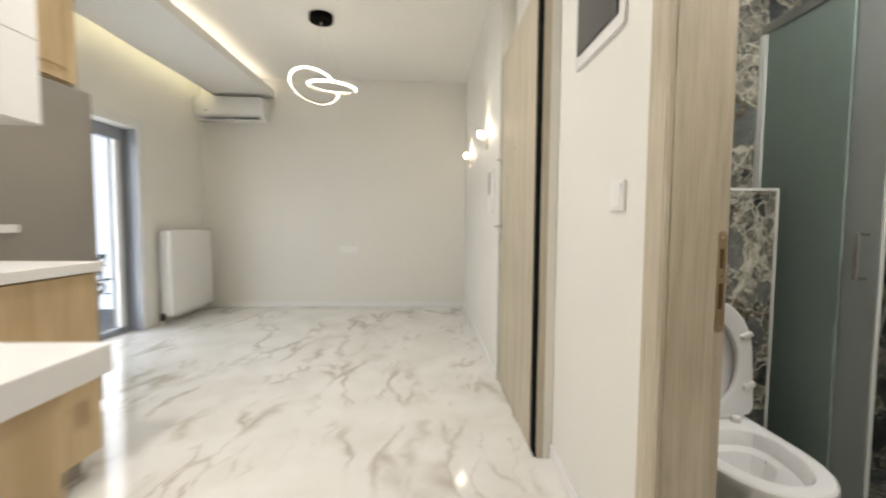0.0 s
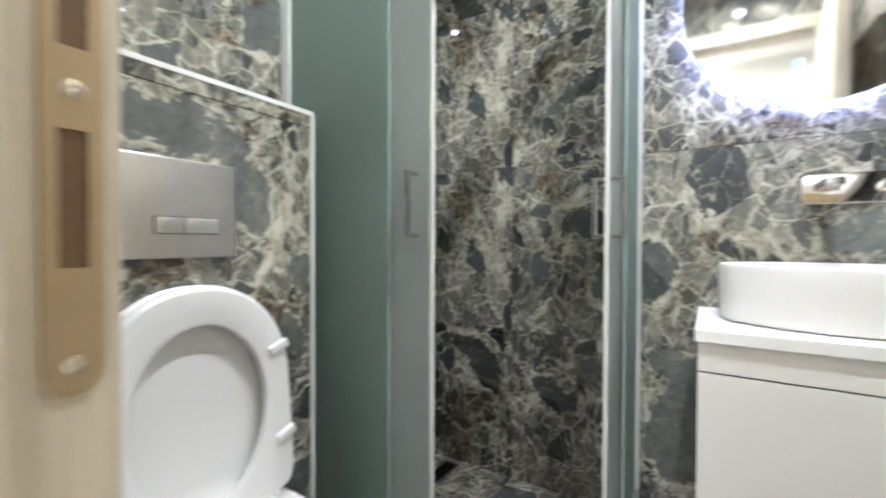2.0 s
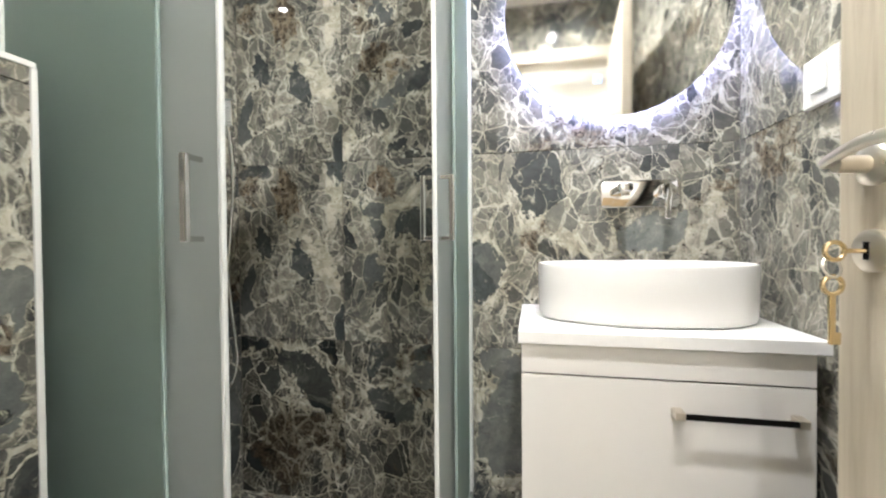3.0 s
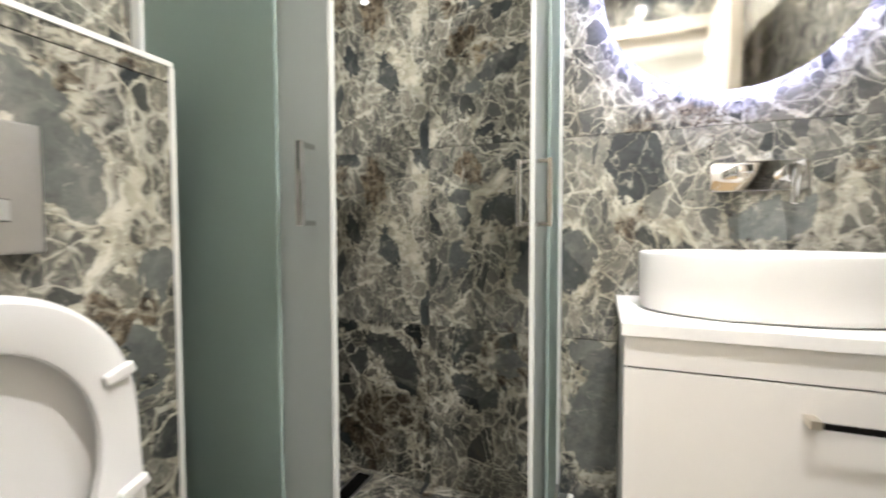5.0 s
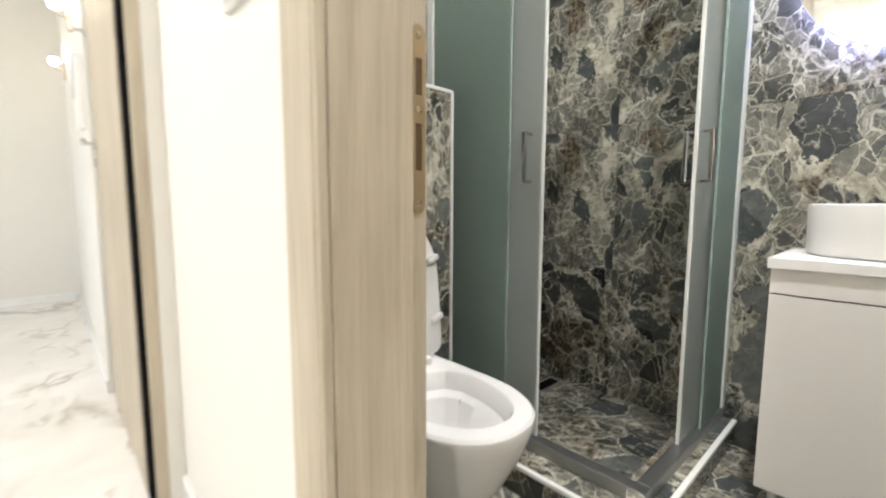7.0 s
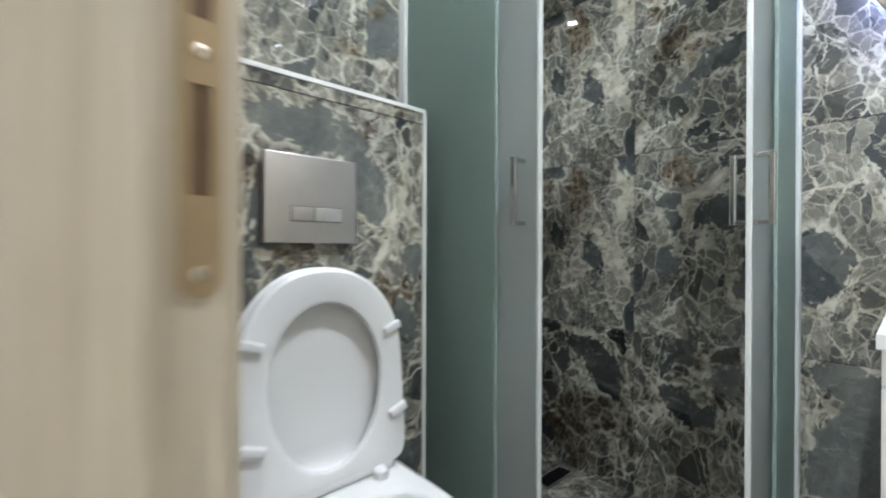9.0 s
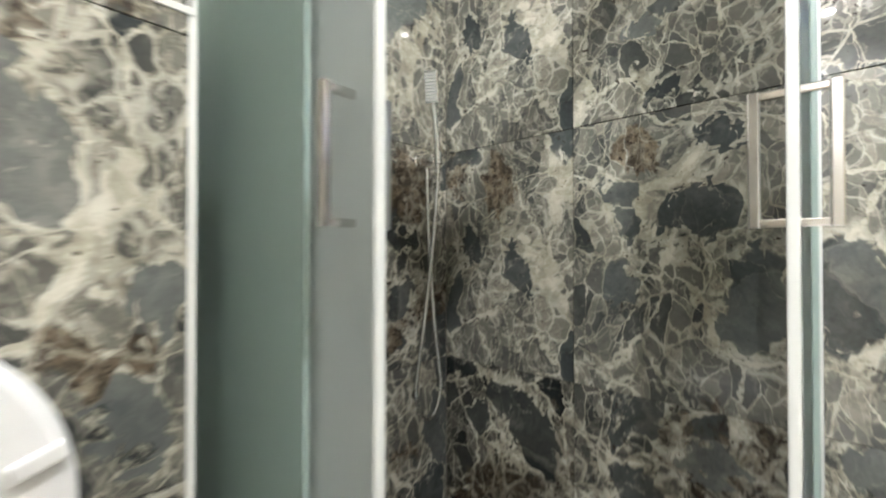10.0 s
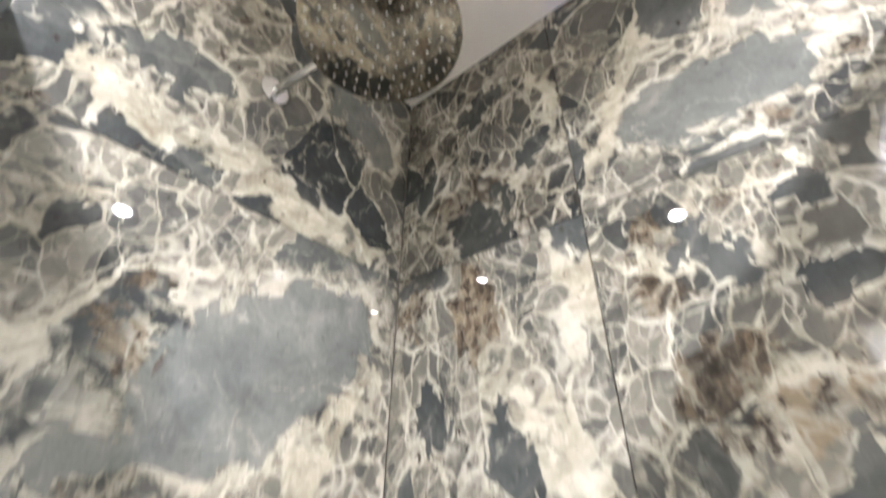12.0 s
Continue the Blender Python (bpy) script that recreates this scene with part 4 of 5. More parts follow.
# ---- kitchen ----
def kitchen():
    c = thing("kitchen_peninsula", (0.2, 1.4, 0), "knotty oak laminate peninsula cabinet", "cabinet")
    part("body", box(-0.86, 0.52, 1.14, 1.70, 0.10, 0.858, 0.002), OAK, c)
    part("plinth", box(-0.86, 0.48, 1.18, 1.66, 0.0, 0.098), TAUPE, c)
    w = thing("worktop", (0.2, 1.4, 0.86), "thick white quartz worktop on the peninsula", "worktop", "worktops")
    part("slab", box(-0.87, 0.567, 1.09, 1.735, 0.86, 0.90, 0.003), QUARTZ, w)
    b = thing("base_cabinet", (-0.6, 2.35, 0), "knotty oak laminate base cabinet run", "cabinet")
    part("body", box(-0.86, -0.40, 1.742, 2.93, 0.10, 0.858, 0.002), OAK, b)
    part("plinth", box(-0.86, -0.45, 1.742, 2.90, 0.0, 0.098), TAUPE, b)
    for i in range(2):
        part("door", box(-0.398, -0.38, 1.75 + 0.593 * i, 2.335 + 0.593 * i, 0.11, 0.852, 0.002), OAK, b)
    w2 = thing("worktop", (-0.6, 2.35, 0.86), "thick white quartz worktop beside the fridge", "worktop", "worktops")
    part("slab", box(-0.862, -0.362, 1.742, 2.95, 0.86, 0.90, 0.003), QUARTZ, w2)
    structure("wall_kitchen", box(-0.99, -0.885, 0.6, 2.84, 0.0, LCEIL), PAINT, "plain kitchen wall behind the cabinets", "wall")
    u = thing("wall_cabinet", (-0.74, 2.3, 1.46), "white lacquer kitchen wall cabinet", "cabinet", "wall cabinets")
    part("body", box(-0.883, -0.622, 1.5, 2.97, 1.462, 2.45, 0.002), WHITE, u)
    for y0 in (1.502, 2.237):
        part("lower_door", box(-0.620, -0.602, y0, y0 + 0.731, 1.464, 1.80, 0.002), WHITE, u)
        part("upper_door", box(-0.620, -0.602, y0, y0 + 0.731, 1.803, 2.448, 0.002), WHITE, u)
    f = thing("fridge", (-1.25, 3.24, 0), "tall taupe brushed steel fridge", "fridge")
    part("body", box(-1.55, -0.93, 2.87, 3.60, 0.02, 1.775, 0.006), TAUPE, f)
    part("lower_door", box(-0.928, -0.882, 2.872, 3.598, 0.03, 0.75, 0.008, 3), TAUPE, f)
    part("upper_door", box(-0.928, -0.882, 2.872, 3.598, 0.756, 1.772, 0.008, 3), TAUPE, f)
    part("handle", box(-0.881, -0.855, 2.99, 3.12, 1.013, 1.051, 0.006), WHITE, f, "pale recessed grip")
    o = thing("fridge_cabinet", (-1.2, 3.2, 1.79), "oak laminate cabinet above the fridge", "cabinet", "wall cabinets")
    part("body", box(-1.55, -0.92, 2.87, 3.53, 1.79, 2.58, 0.002), OAK, o)
    part("door", box(-0.918, -0.90, 2.872, 3.528, 1.80, 2.578, 0.002), OAK, o)
    part("handle", tube([(-0.899, 3.30, 1.855), (-0.878, 3.31, 1.855), (-0.878, 3.43, 1.855), (-0.899, 3.44, 1.855)], 0.006, 8), BRASS, o, "slim brass bar handle")


kitchen()


# ---- bathroom: shell ----
structure("floor_bath", box(1.70, BX1 + 0.02, BY0 - 0.02, BY1 + 0.02, BFLOOR - 0.15, BFLOOR - 0.0085), GROUT, "bathroom floor of dark marble tiles", "floor")
structure("threshold", box(1.5685, 1.735, DOOR0 - 0.03, DOOR1 + 0.03, -0.12, 0.002, 0.002), FLOOR_MARBLE, "white marble door sill", "threshold")
structure("ceiling_bath", box(1.70, BX1 + 0.15, BY0 - 0.15, BY1 + 0.15, BCEIL, BCEIL + 0.1), PAINT_CEIL, "plain white bathroom ceiling", "ceiling")
wall_e = structure("wall_bath_east", box(BX1 + 0.009, BX1 + 0.15, BY0 - 0.15, BY1 + 0.15, -0.2, BCEIL), GROUT, "bathroom wall of polished grey breccia marble tiles", "wall")
wall_n = structure("wall_bath_north", box(1.70, BX1 + 0.009, BY1 + 0.009, BY1 + 0.15, -0.2, BCEIL), GROUT, "shower wall of polished grey breccia marble tiles", "wall")
wall_s = structure("wall_bath_south", box(1.70, BX1 + 0.009, BY0 - 0.15, BY0 - 0.009, -0.2, BCEIL), GROUT, "bathroom wall of polished grey breccia marble tiles", "wall")
bm = box(1.702, BX0 - 0.009, BY0 - 0.008, DOOR0 - 0.06, -0.2, BCEIL)
box(1.702, BX0 - 0.009, DOOR1 + 0.06, BY1 + 0.008, -0.2, BCEIL, bm=bm)
box(1.702, BX0 - 0.009, DOOR0 - 0.06, DOOR1 + 0.06, DOORH + 0.01, BCEIL, bm=bm)
wall_w = structure("wall_bath_west", bm, GROUT, "bathroom wall of polished marble tiles round the door", "wall")
BOX_X, BOX_Y, LEDGE = 2.396, 2.778, 1.214
boxing = structure("cistern_wall", box(BX0, BOX_X - 0.009, BOX_Y + 0.009, BY1 - 0.001, BFLOOR - 0.1, LEDGE - 0.009), GROUT,
                   "half-height marble tiled wall that hides the cistern", "cistern wall")


# ---- sanitary ware ----
def d_shape(hw, yf, yb, z, n=44, cx=2.071, depth=0.24, corner=0.05):
    """Plan of a toilet rim: round to the front, straight to the wall."""
    pts = []
    yc = yf + depth
    for k in range(n):
        a = math.pi * k / (n - 1)
        pts.append((cx + hw * math.cos(a) * abs(math.cos(a)) ** -0.12 if abs(math.cos(a)) > 1e-6 else cx, yc - depth * math.sin(a) ** 0.92, z))
    for x, s in ((cx - hw, 1), (cx + hw, -1)):
        seq = [(x, yb - corner, z), (x + s * corner * 0.3, yb - corner * 0.3, z), (x + s * corner, yb, z)]
        pts += seq if s == 1 else seq[::-1]
    return pts


def loft(rings, bm=None, cap_first=False, cap_last=True):
    bm = bm or bmesh.new()
    rr = [[bm.verts.new(p) for p in r] for r in rings]
    n = len(rr[0])
    for p, q in zip(rr, rr[1:]):
        for j in range(n):
            bm.faces.new((p[j], p[(j + 1) % n], q[(j + 1) % n], q[j]))
    if cap_first:
        bm.faces.new(rr[0])
    if cap_last:
        bm.faces.new(rr[-1])
    return bm


def toilet():
    t = thing("toilet", (2.071, 2.5, 0.0), "white wall-hung toilet with raised seat", "toilet")
    rz = 0.32
    yb = BOX_Y - 0.003
    rings = [d_shape(0.090, 2.44, yb, -0.015, depth=0.12), d_shape(0.112, 2.39, yb, 0.0, depth=0.14), d_shape(0.130, 2.345, yb, 0.06), d_shape(0.150, 2.292, yb, 0.13),
             d_shape(0.167, 2.250, yb, 0.21), d_shape(0.178, 2.226, yb, 0.27), d_shape(0.183, 2.218, yb, 0.30), d_shape(0.182, 2.219, yb, 0.313),
             d_shape(0.176, 2.226, yb - 0.004, rz),
             d_shape(0.141, 2.266, yb - 0.165, rz + 0.001, corner=0.07), d_shape(0.136, 2.271, yb - 0.17, rz - 0.004, corner=0.07), d_shape(0.128, 2.282, yb - 0.178, rz - 0.055, corner=0.07),
             d_shape(0.108, 2.312, yb - 0.20, rz - 0.068, depth=0.2, corner=0.06), d_shape(0.092, 2.345, yb - 0.215, rz - 0.12, depth=0.17),
             d_shape(0.075, 2.37, yb - 0.225, rz - 0.17, depth=0.14), d_shape(0.045, 2.42, yb - 0.25, rz - 0.20, depth=0.08)]
    part("bowl", loft(rings, cap_first=True), CERAMIC, t, "glazed white bowl", True)

    def upright(hw, z0, z1, y, n=40, cx=2.071, lean=0.09, depth=0.21, e=0.94):
        """Seat outline standing up against the wall."""
        pts = []
        zc = z1 - depth
        for k in range(n):
            a = math.pi * k / (n - 1)
            c = math.cos(a)
            pts.append((cx + hw * (abs(c) ** 0.88) * (1 if c > 0 else -1), 0, zc + depth * math.sin(a) ** e))
        left = [(-hw, 0.045), (-hw + 0.003, 0.028), (-hw + 0.010, 0.012), (-hw + 0.024, 0.002), (-hw * 0.55, 0.0), (-hw * 0.2, 0.0)]
        pts += [(cx + u, 0, z0 + w) for u, w in left] + [(cx - u, 0, z0 + w) for u, w in reversed(left)]
        return [(x, y + (z - z0) * lean, z) for x, _, z in pts]

    y0 = 2.672
    # seat ring: outer edge, rounded, with an oval opening
    def hole(hw, z0, z1, y, n=52, lean=0.09):
        zc, hz = (z0 + z1) / 2, (z1 - z0) / 2
        pts = []
        for k in range(n):
            # start and direction as in the outer outline
            a = math.pi * k / (39) if k < 40 else None
            if k < 40:
                pts.append((2.071 + hw * math.cos(a), z1 - hz * 0.95 + hz * 0.95 * math.sin(a)))
            else:
                b = math.pi + (k - 39) * math.pi / 13
                pts.append((2.071 + hw * math.cos(b), z1 - hz * 0.95 + hz * 1.05 * math.sin(b)))
        return [(x, y + (z - 0.335) * lean, z) for x, z in pts]
    o = lambda g, y: upright(0.188 - g, 0.337 + g, 0.786 - g, y)
    seat = [o(0.006, y0 + 0.022), o(0, y0 + 0.016), o(0, y0 + 0.006), o(0.006, y0), hole(0.138, 0.356, 0.722, y0 - 0.001), hole(0.131, 0.362, 0.715, y0 + 0.003),
            hole(0.129, 0.364, 0.713, y0 + 0.012), hole(0.132, 0.360, 0.717, y0 + 0.022), o(0.006, y0 + 0.022)]
    seat_ob = part("seat", loft(seat, cap_last=False), SEAT, t, "white toilet seat, raised", True)
    lid = [o(0.01, y0 + 0.058), o(0.002, y0 + 0.052), o(-0.004, y0 + 0.030), o(0.0, y0 + 0.026), o(0.02, y0 + 0.027), o(0.026, y0 + 0.036), o(0.045, y0 + 0.048), o(0.07, y0 + 0.051)]
    part("lid", loft(lid, cap_first=True), SEAT, t, "white toilet lid, raised", True)
    for x, z in ((1.908, 0.645), (2.232, 0.645), (1.904, 0.455), (2.238, 0.455)):
        s = 1 if x > 2.07 else -1
        b = box(-0.024, 0.024, -0.011, 0.003, -0.0105, 0.0105, 0.0065, 4)
        turned(b, Matrix.Translation((x - s * 0.004, y0 + (z - 0.337) * 0.09 - 0.003, z)) @ Matrix.Rotation(radians(-20 * s), 4, "Y"))
        part("buffer", b, SEAT, seat_ob, "grey-white rubber buffer", True)
    part("hinge_bar", box(1.92, 2.222, y0 + 0.0, y0 + 0.05, 0.3235, 0.345, 0.009, 3), SEAT, t, "", True)
    for x in (1.965, 2.177):
        part("hinge", lathe([(0.017, 0), (0.017, 0.018), (0.012, 0.022), (0, 0.022)], (x, y0 - 0.012, rz + 0.001), "z", 20), SEAT, t, "", True)
    for z in (0.10,):
        part("bolt_cap", lathe([(0.012, 0), (0.012, 0.003), (0, 0.004)], (2.203, 2.62, z), "x", 16), CHROME, t)
    return t


def flush_plate():
    f = thing("flush_plate", (2.063, BOX_Y, 0.94), "brushed steel dual flush plate on the marble", "flush plate")
    y = BOX_Y - 0.001
    x0, x1, z0, z1 = 1.955, 2.170, 0.843, 1.036
    part("plate", box(x0, x1, y - 0.019, y, z0, z1, 0.004, 3), STEEL, f, "", True)
    bx0, bx1, bz0, bz1 = 2.012, 2.128, 0.891, 0.922
    part("recess", box(bx0 - 0.001, bx1 + 0.001, y - 0.0205, y - 0.0192, bz0 - 0.001, bz1 + 0.001), BLACK, f)
    part("small_button", box(bx0, bx0 + 0.051, y - 0.0225, y - 0.0195, bz0, bz1, 0.002), STEEL, f, "darker steel push button", True)
    part("large_button", box(bx0 + 0.052, bx1, y - 0.0255, y - 0.0195, bz0, bz1, 0.003), ALU, f, "bright steel push button", True)


def oval(cx, cy, rx, ry, z, n=64, e=0.9):
    out = []
    for k in range(n):
        a = 2 * math.pi * k / n
        c, s = math.cos(a), math.sin(a)
        out.append((cx + rx * abs(c) ** e * (1 if c >= 0 else -1), cy + ry * abs(s) ** e * (1 if s >= 0 else -1), z))
    return out


def vanity():
    v = thing("vanity_cabinet", (2.98, 1.61, BFLOOR), "matt white vanity cabinet with one drawer front", "vanity")
    part("body", box(2.795, BX1 - 0.002, 1.327, 1.908, 0.014, 0.648, 0.002), MATT_WHITE, v)
    part("top_panel", box(2.777, 2.794, 1.323, 1.912, 0.5805, 0.6485, 0.0015), MATT_WHITE, v)
    front = part("door", box(2.777, 2.794, 1.323, 1.912, 0.014, 0.5765, 0.0015), MATT_WHITE, v)
    part("shadow_gap", box(2.784, 2.7945, 1.33, 1.905, 0.5767, 0.5803), BLACK, v)
    h = part("handle", box(2.745, 2.751, 1.356, 1.590, 0.508, 0.520, 0.0015), BLACK, front, "slim dark bar handle with nickel ends")
    for y0 in (1.350, 1.575):
        part("handle_end", box(2.744, 2.7765, y0, y0 + 0.020, 0.506, 0.523, 0.002), NICKEL, front)
    for x in (2.83, 3.15):
        for y in (1.36, 1.875):
            part("leg", lathe([(0.016, 0), (0.016, 0.004), (0.012, 0.006), (0.012, 0.103), (0, 0.103)], (x, y, BFLOOR), "z", 16), ALU, v)
    w = thing("countertop", (2.98, 1.61, 0.65), "thin white vanity top", "worktop")
    part("slab", box(2.765, BX1 - 0.002, 1.302, 1.919, 0.6495, 0.678, 0.002), QUARTZ, w)
    b = thing("wash_basin", (3.02, 1.6, 0.678), "round-sided matt white countertop wash basin", "basin")
    cx, cy, rx, ry = 2.998, 1.603, 0.168, 0.264
    z = 0.679
    rings = [oval(cx, cy, rx - 0.012, ry - 0.012, z), oval(cx, cy, rx - 0.004, ry - 0.004, z + 0.004), oval(cx, cy, rx, ry, z + 0.014), oval(cx, cy, rx + 0.003, ry + 0.003, z + 0.135),
             oval(cx, cy, rx + 0.001, ry + 0.001, z + 0.143), oval(cx, cy, rx - 0.004, ry - 0.004, z + 0.145), oval(cx, cy, rx - 0.009, ry - 0.009, z + 0.143),
             oval(cx, cy, rx - 0.011, ry - 0.011, z + 0.13), oval(cx, cy, rx - 0.02, ry - 0.025, z + 0.05), oval(cx, cy, rx - 0.06, ry - 0.09, z + 0.022), oval(cx, cy, 0.02, 0.02, z + 0.018)]
    part("bowl", loft(rings, cap_first=True), BASIN, b, "", True)
    part("waste", lathe([(0.03, 0), (0.03, 0.004), (0.024, 0.008), (0, 0.009)], (cx, cy, z + 0.0185), "z", 24), CHROME, b, "", True)


def basin_tap():
    t = thing("basin_mixer", (BX1, 1.56, 1.03), "polished chrome wall-mounted basin mixer", "tap")
    x = BX1 - 0.001
    plate = turned(plaque(0.0, 0.0, 0.115, 0.042, 0.016, -0.011, 0.0, 0.003), Matrix.Translation((x, 1.562, 1.027)) @ Matrix.Rotation(radians(-90), 4, "Z"))
    part("plate", plate, CHROME, t, "", True)
    part("spout", box(x - 0.155, x - 0.011, 1.612, 1.650, 1.020, 1.042, 0.006, 3), CHROME, t, "", True)
    part("aerator", lathe([(0.011, 0), (0.011, -0.010), (0, -0.010)], (x - 0.140, 1.631, 1.0205), "z", 16), NICKEL, t)
    part("cartridge", lathe([(0.024, 0), (0.024, -0.030), (0.020, -0.045), (0, -0.047)], (x - 0.011, 1.492, 1.030), "x", 28), CHROME, t, "", True)
    lev = box(-0.006, 0.006, -0.009, 0.009, -0.095, 0.006, 0.004, 3)
    turned(lev, Matrix.Translation((x - 0.052, 1.490, 1.034)) @ Matrix.Rotation(radians(9), 4, "X") @ Matrix.Rotation(radians(16), 4, "Y"))
    part("lever", lev, CHROME, t, "", True)


def round_mirror():
    c = (BX1 - 0.044, 1.642, 1.586)
    m = thing("round_mirror", (BX1, 1.642, 1.588), "round frameless mirror with blue-white backlight", "mirror")
    part("glass", lathe([(0.327, 0), (0.328, -0.002), (0.326, -0.0045), (0, -0.0045)], c, "x", 96), MIRROR, m, "silver mirror glass", False)
    part("back_box", lathe([(0.262, 0), (0.262, 0.0405), (0, 0.0405)], (c[0] + 0.001, c[1], c[2]), "x", 72), WHITE, m)
    ring = lathe([(0.322, 0.002), (0.322, 0.010), (0.310, 0.010), (0.310, 0.002), (0.322, 0.002)], c, "x", 96)
    part("light_ring", ring, LED_COOL, m, "blue-white led ring")
    iy, iz = 1.690, 1.372
    bm = bmesh.new()
    for y0, y1, z0, z1 in ((iy - 0.011, iy + 0.011, iz - 0.011, iz - 0.009), (iy - 0.011, iy + 0.011, iz + 0.009, iz + 0.011), (iy - 0.011, iy - 0.009, iz - 0.009, iz + 0.009),
                           (iy + 0.009, iy + 0.011, iz - 0.009, iz + 0.009), (iy - 0.004, iy + 0.004, iz - 0.005, iz + 0.004)):
        box(c[0] - 0.0056, c[0] - 0.0050, y0, y1, z0, z1, bm=bm)
    part("touch_icon", bm, LED_ICON, m, "small glowing blue touch icon")


def wall_switch():
    s = thing("light_switch", (2.815, BY0, 1.215), "white square light switch on marble", "switch", "switches")
    y = BY0 + 0.001
    part("plate", box(2.760, 2.872, y, y + 0.014, 1.165, 1.268, 0.004, 3), PLASTIC, s)
    part("rocker", box(2.792, 2.840, y + 0.0142, y + 0.019, 1.190, 1.243, 0.003), PLASTIC, s)


# ---- shower ----
TOP = 1.90


def shower():
    e = thing("shower_enclosure", (SX, SY, 0.0), "corner shower enclosure of green frosted glass with sliding doors", "shower enclosure")
    zb = 0.0115
    # lower and upper rails
    for name, z0, z1 in (("bottom_rail", zb, zb + 0.040), ("top_rail", TOP - 0.01, TOP + 0.03)):
        part(name, box(SX - 0.020, SX + 0.022, SY - 0.020, BY1 - 0.001, z0, z1, 0.004), RAIL, e)
        part(name, box(SX + 0.023, BX1 - 0.001, SY - 0.020, SY + 0.022, z0, z1, 0.004), RAIL, e)
    part("corner_cap", box(SX - 0.023, SX - 0.0205, SY - 0.023, SY + 0.03, zb, zb + 0.042, 0.001), CHROME, e)
    # wall profiles
    part("wall_profile", box(SX - 0.022, SX + 0.012, BY1 - 0.034, BY1 - 0.0015, zb + 0.041, TOP - 0.011, 0.003), SEAL, e)
    part("wall_profile", box(BX1 - 0.030, BX1 - 0.0015, SY - 0.022, SY + 0.012, zb + 0.041, TOP - 0.011, 0.003), SEAL, e)
    z0, z1 = zb + 0.043, TOP - 0.014
    # fixed panes
    fl = part("fixed_pane", box(SX - 0.014, SX - 0.008, 2.572, BY1 - 0.035, z0, z1, 0.001), FROST, e)
    part("seal", box(SX - 0.015, SX - 0.007, 2.566, 2.5715, z0, z1, 0.002), CLEAR_SEAL, fl)
    fr = part("fixed_pane", box(2.93, BX1 - 0.031, SY - 0.014, SY - 0.008, z0, z1, 0.001), FROST, e)
    part("seal", box(2.924, 2.9295, SY - 0.015, SY - 0.007, z0, z1, 0.002), CLEAR_SEAL, fr)
    # sliding panes, pushed open
    dl = part("sliding_door", box(SX + 0.004, SX + 0.010, 2.456, 2.90, z0, z1, 0.001), FROST_DOOR_LIT, e)
    part("magnet_strip", box(SX + 0.001, SX + 0.013, 2.446, 2.4555, z0, z1, 0.003), SEAL, dl, "white magnetic strip")
    dr = part("sliding_door", box(2.772, BX1 - 0.04, SY + 0.004, SY + 0.010, z0, z1, 0.001), FROST_DOOR_LIT, e)
    part("magnet_strip", box(2.762, 2.7715, SY + 0.001, SY + 0.013, z0, z1, 0.003), SEAL, dr, "white magnetic strip")
    # bar handles, outside and inside
    hz0, hz1 = 0.886, 1.046
    for s in (-1, 1):
        xg = SX + (0.004 if s < 0 else 0.010)
        xo = SX + 0.007 + s * 0.043
        bm = box(xo - 0.006, xo + 0.006, 2.486, 2.499, hz0, hz1, 0.002)
        for z in (hz0 + 0.001, hz1 - 0.011):
            box(min(xg, xo), max(xg, xo), 2.488, 2.497, z, z + 0.010, 0.002, bm=bm)
        part("handle", bm, BAR, dl, "square chrome bar handle")
        yg = SY + (0.004 if s < 0 else 0.010)
        yo = SY + 0.007 + s * 0.036
        bm = box(2.783, 2.796, yo - 0.006, yo + 0.006, hz0, hz1, 0.002)
        for z in (hz0 + 0.001, hz1 - 0.011):
            box(2.785, 2.794, min(yg, yo), max(yg, yo), z, z + 0.010, 0.002, bm=bm)
        part("handle", bm, BAR, dr, "square chrome bar handle")
    for x, y in ((SX + 0.007, 2.50), (SX + 0.007, 2.86), (2.82, SY + 0.007), (3.10, SY + 0.007)):
        part("roller", lathe([(0.011, -0.006), (0.011, 0.006), (0, 0.006)], (x, y, z1 - 0.02), "x" if y > 2.2 else "y", 14), CHROME, e)


def plaque(cx, cz, hw, hh, rad, y0, y1, edge=0.002):
    """Upright plate in the plane of a wall, with round corners and a softened front edge."""
    def ring(g, y):
        r = max(rad - g, 0.001)
        pts = []
        for q, (sx, sz) in enumerate(((1, 1), (-1, 1), (-1, -1), (1, -1))):
            for k in range(9):
                a = math.pi / 2 * (q + k / 8)
                pts.append((cx + sx * (hw - rad) + r * math.cos(a), y, cz + sz * (hh - rad) + r * math.sin(a)))
        return pts
    return loft([ring(0, y1), ring(0, y0 + edge), ring(edge * 0.3, y0 + edge * 0.3), ring(edge, y0)], cap_first=True)


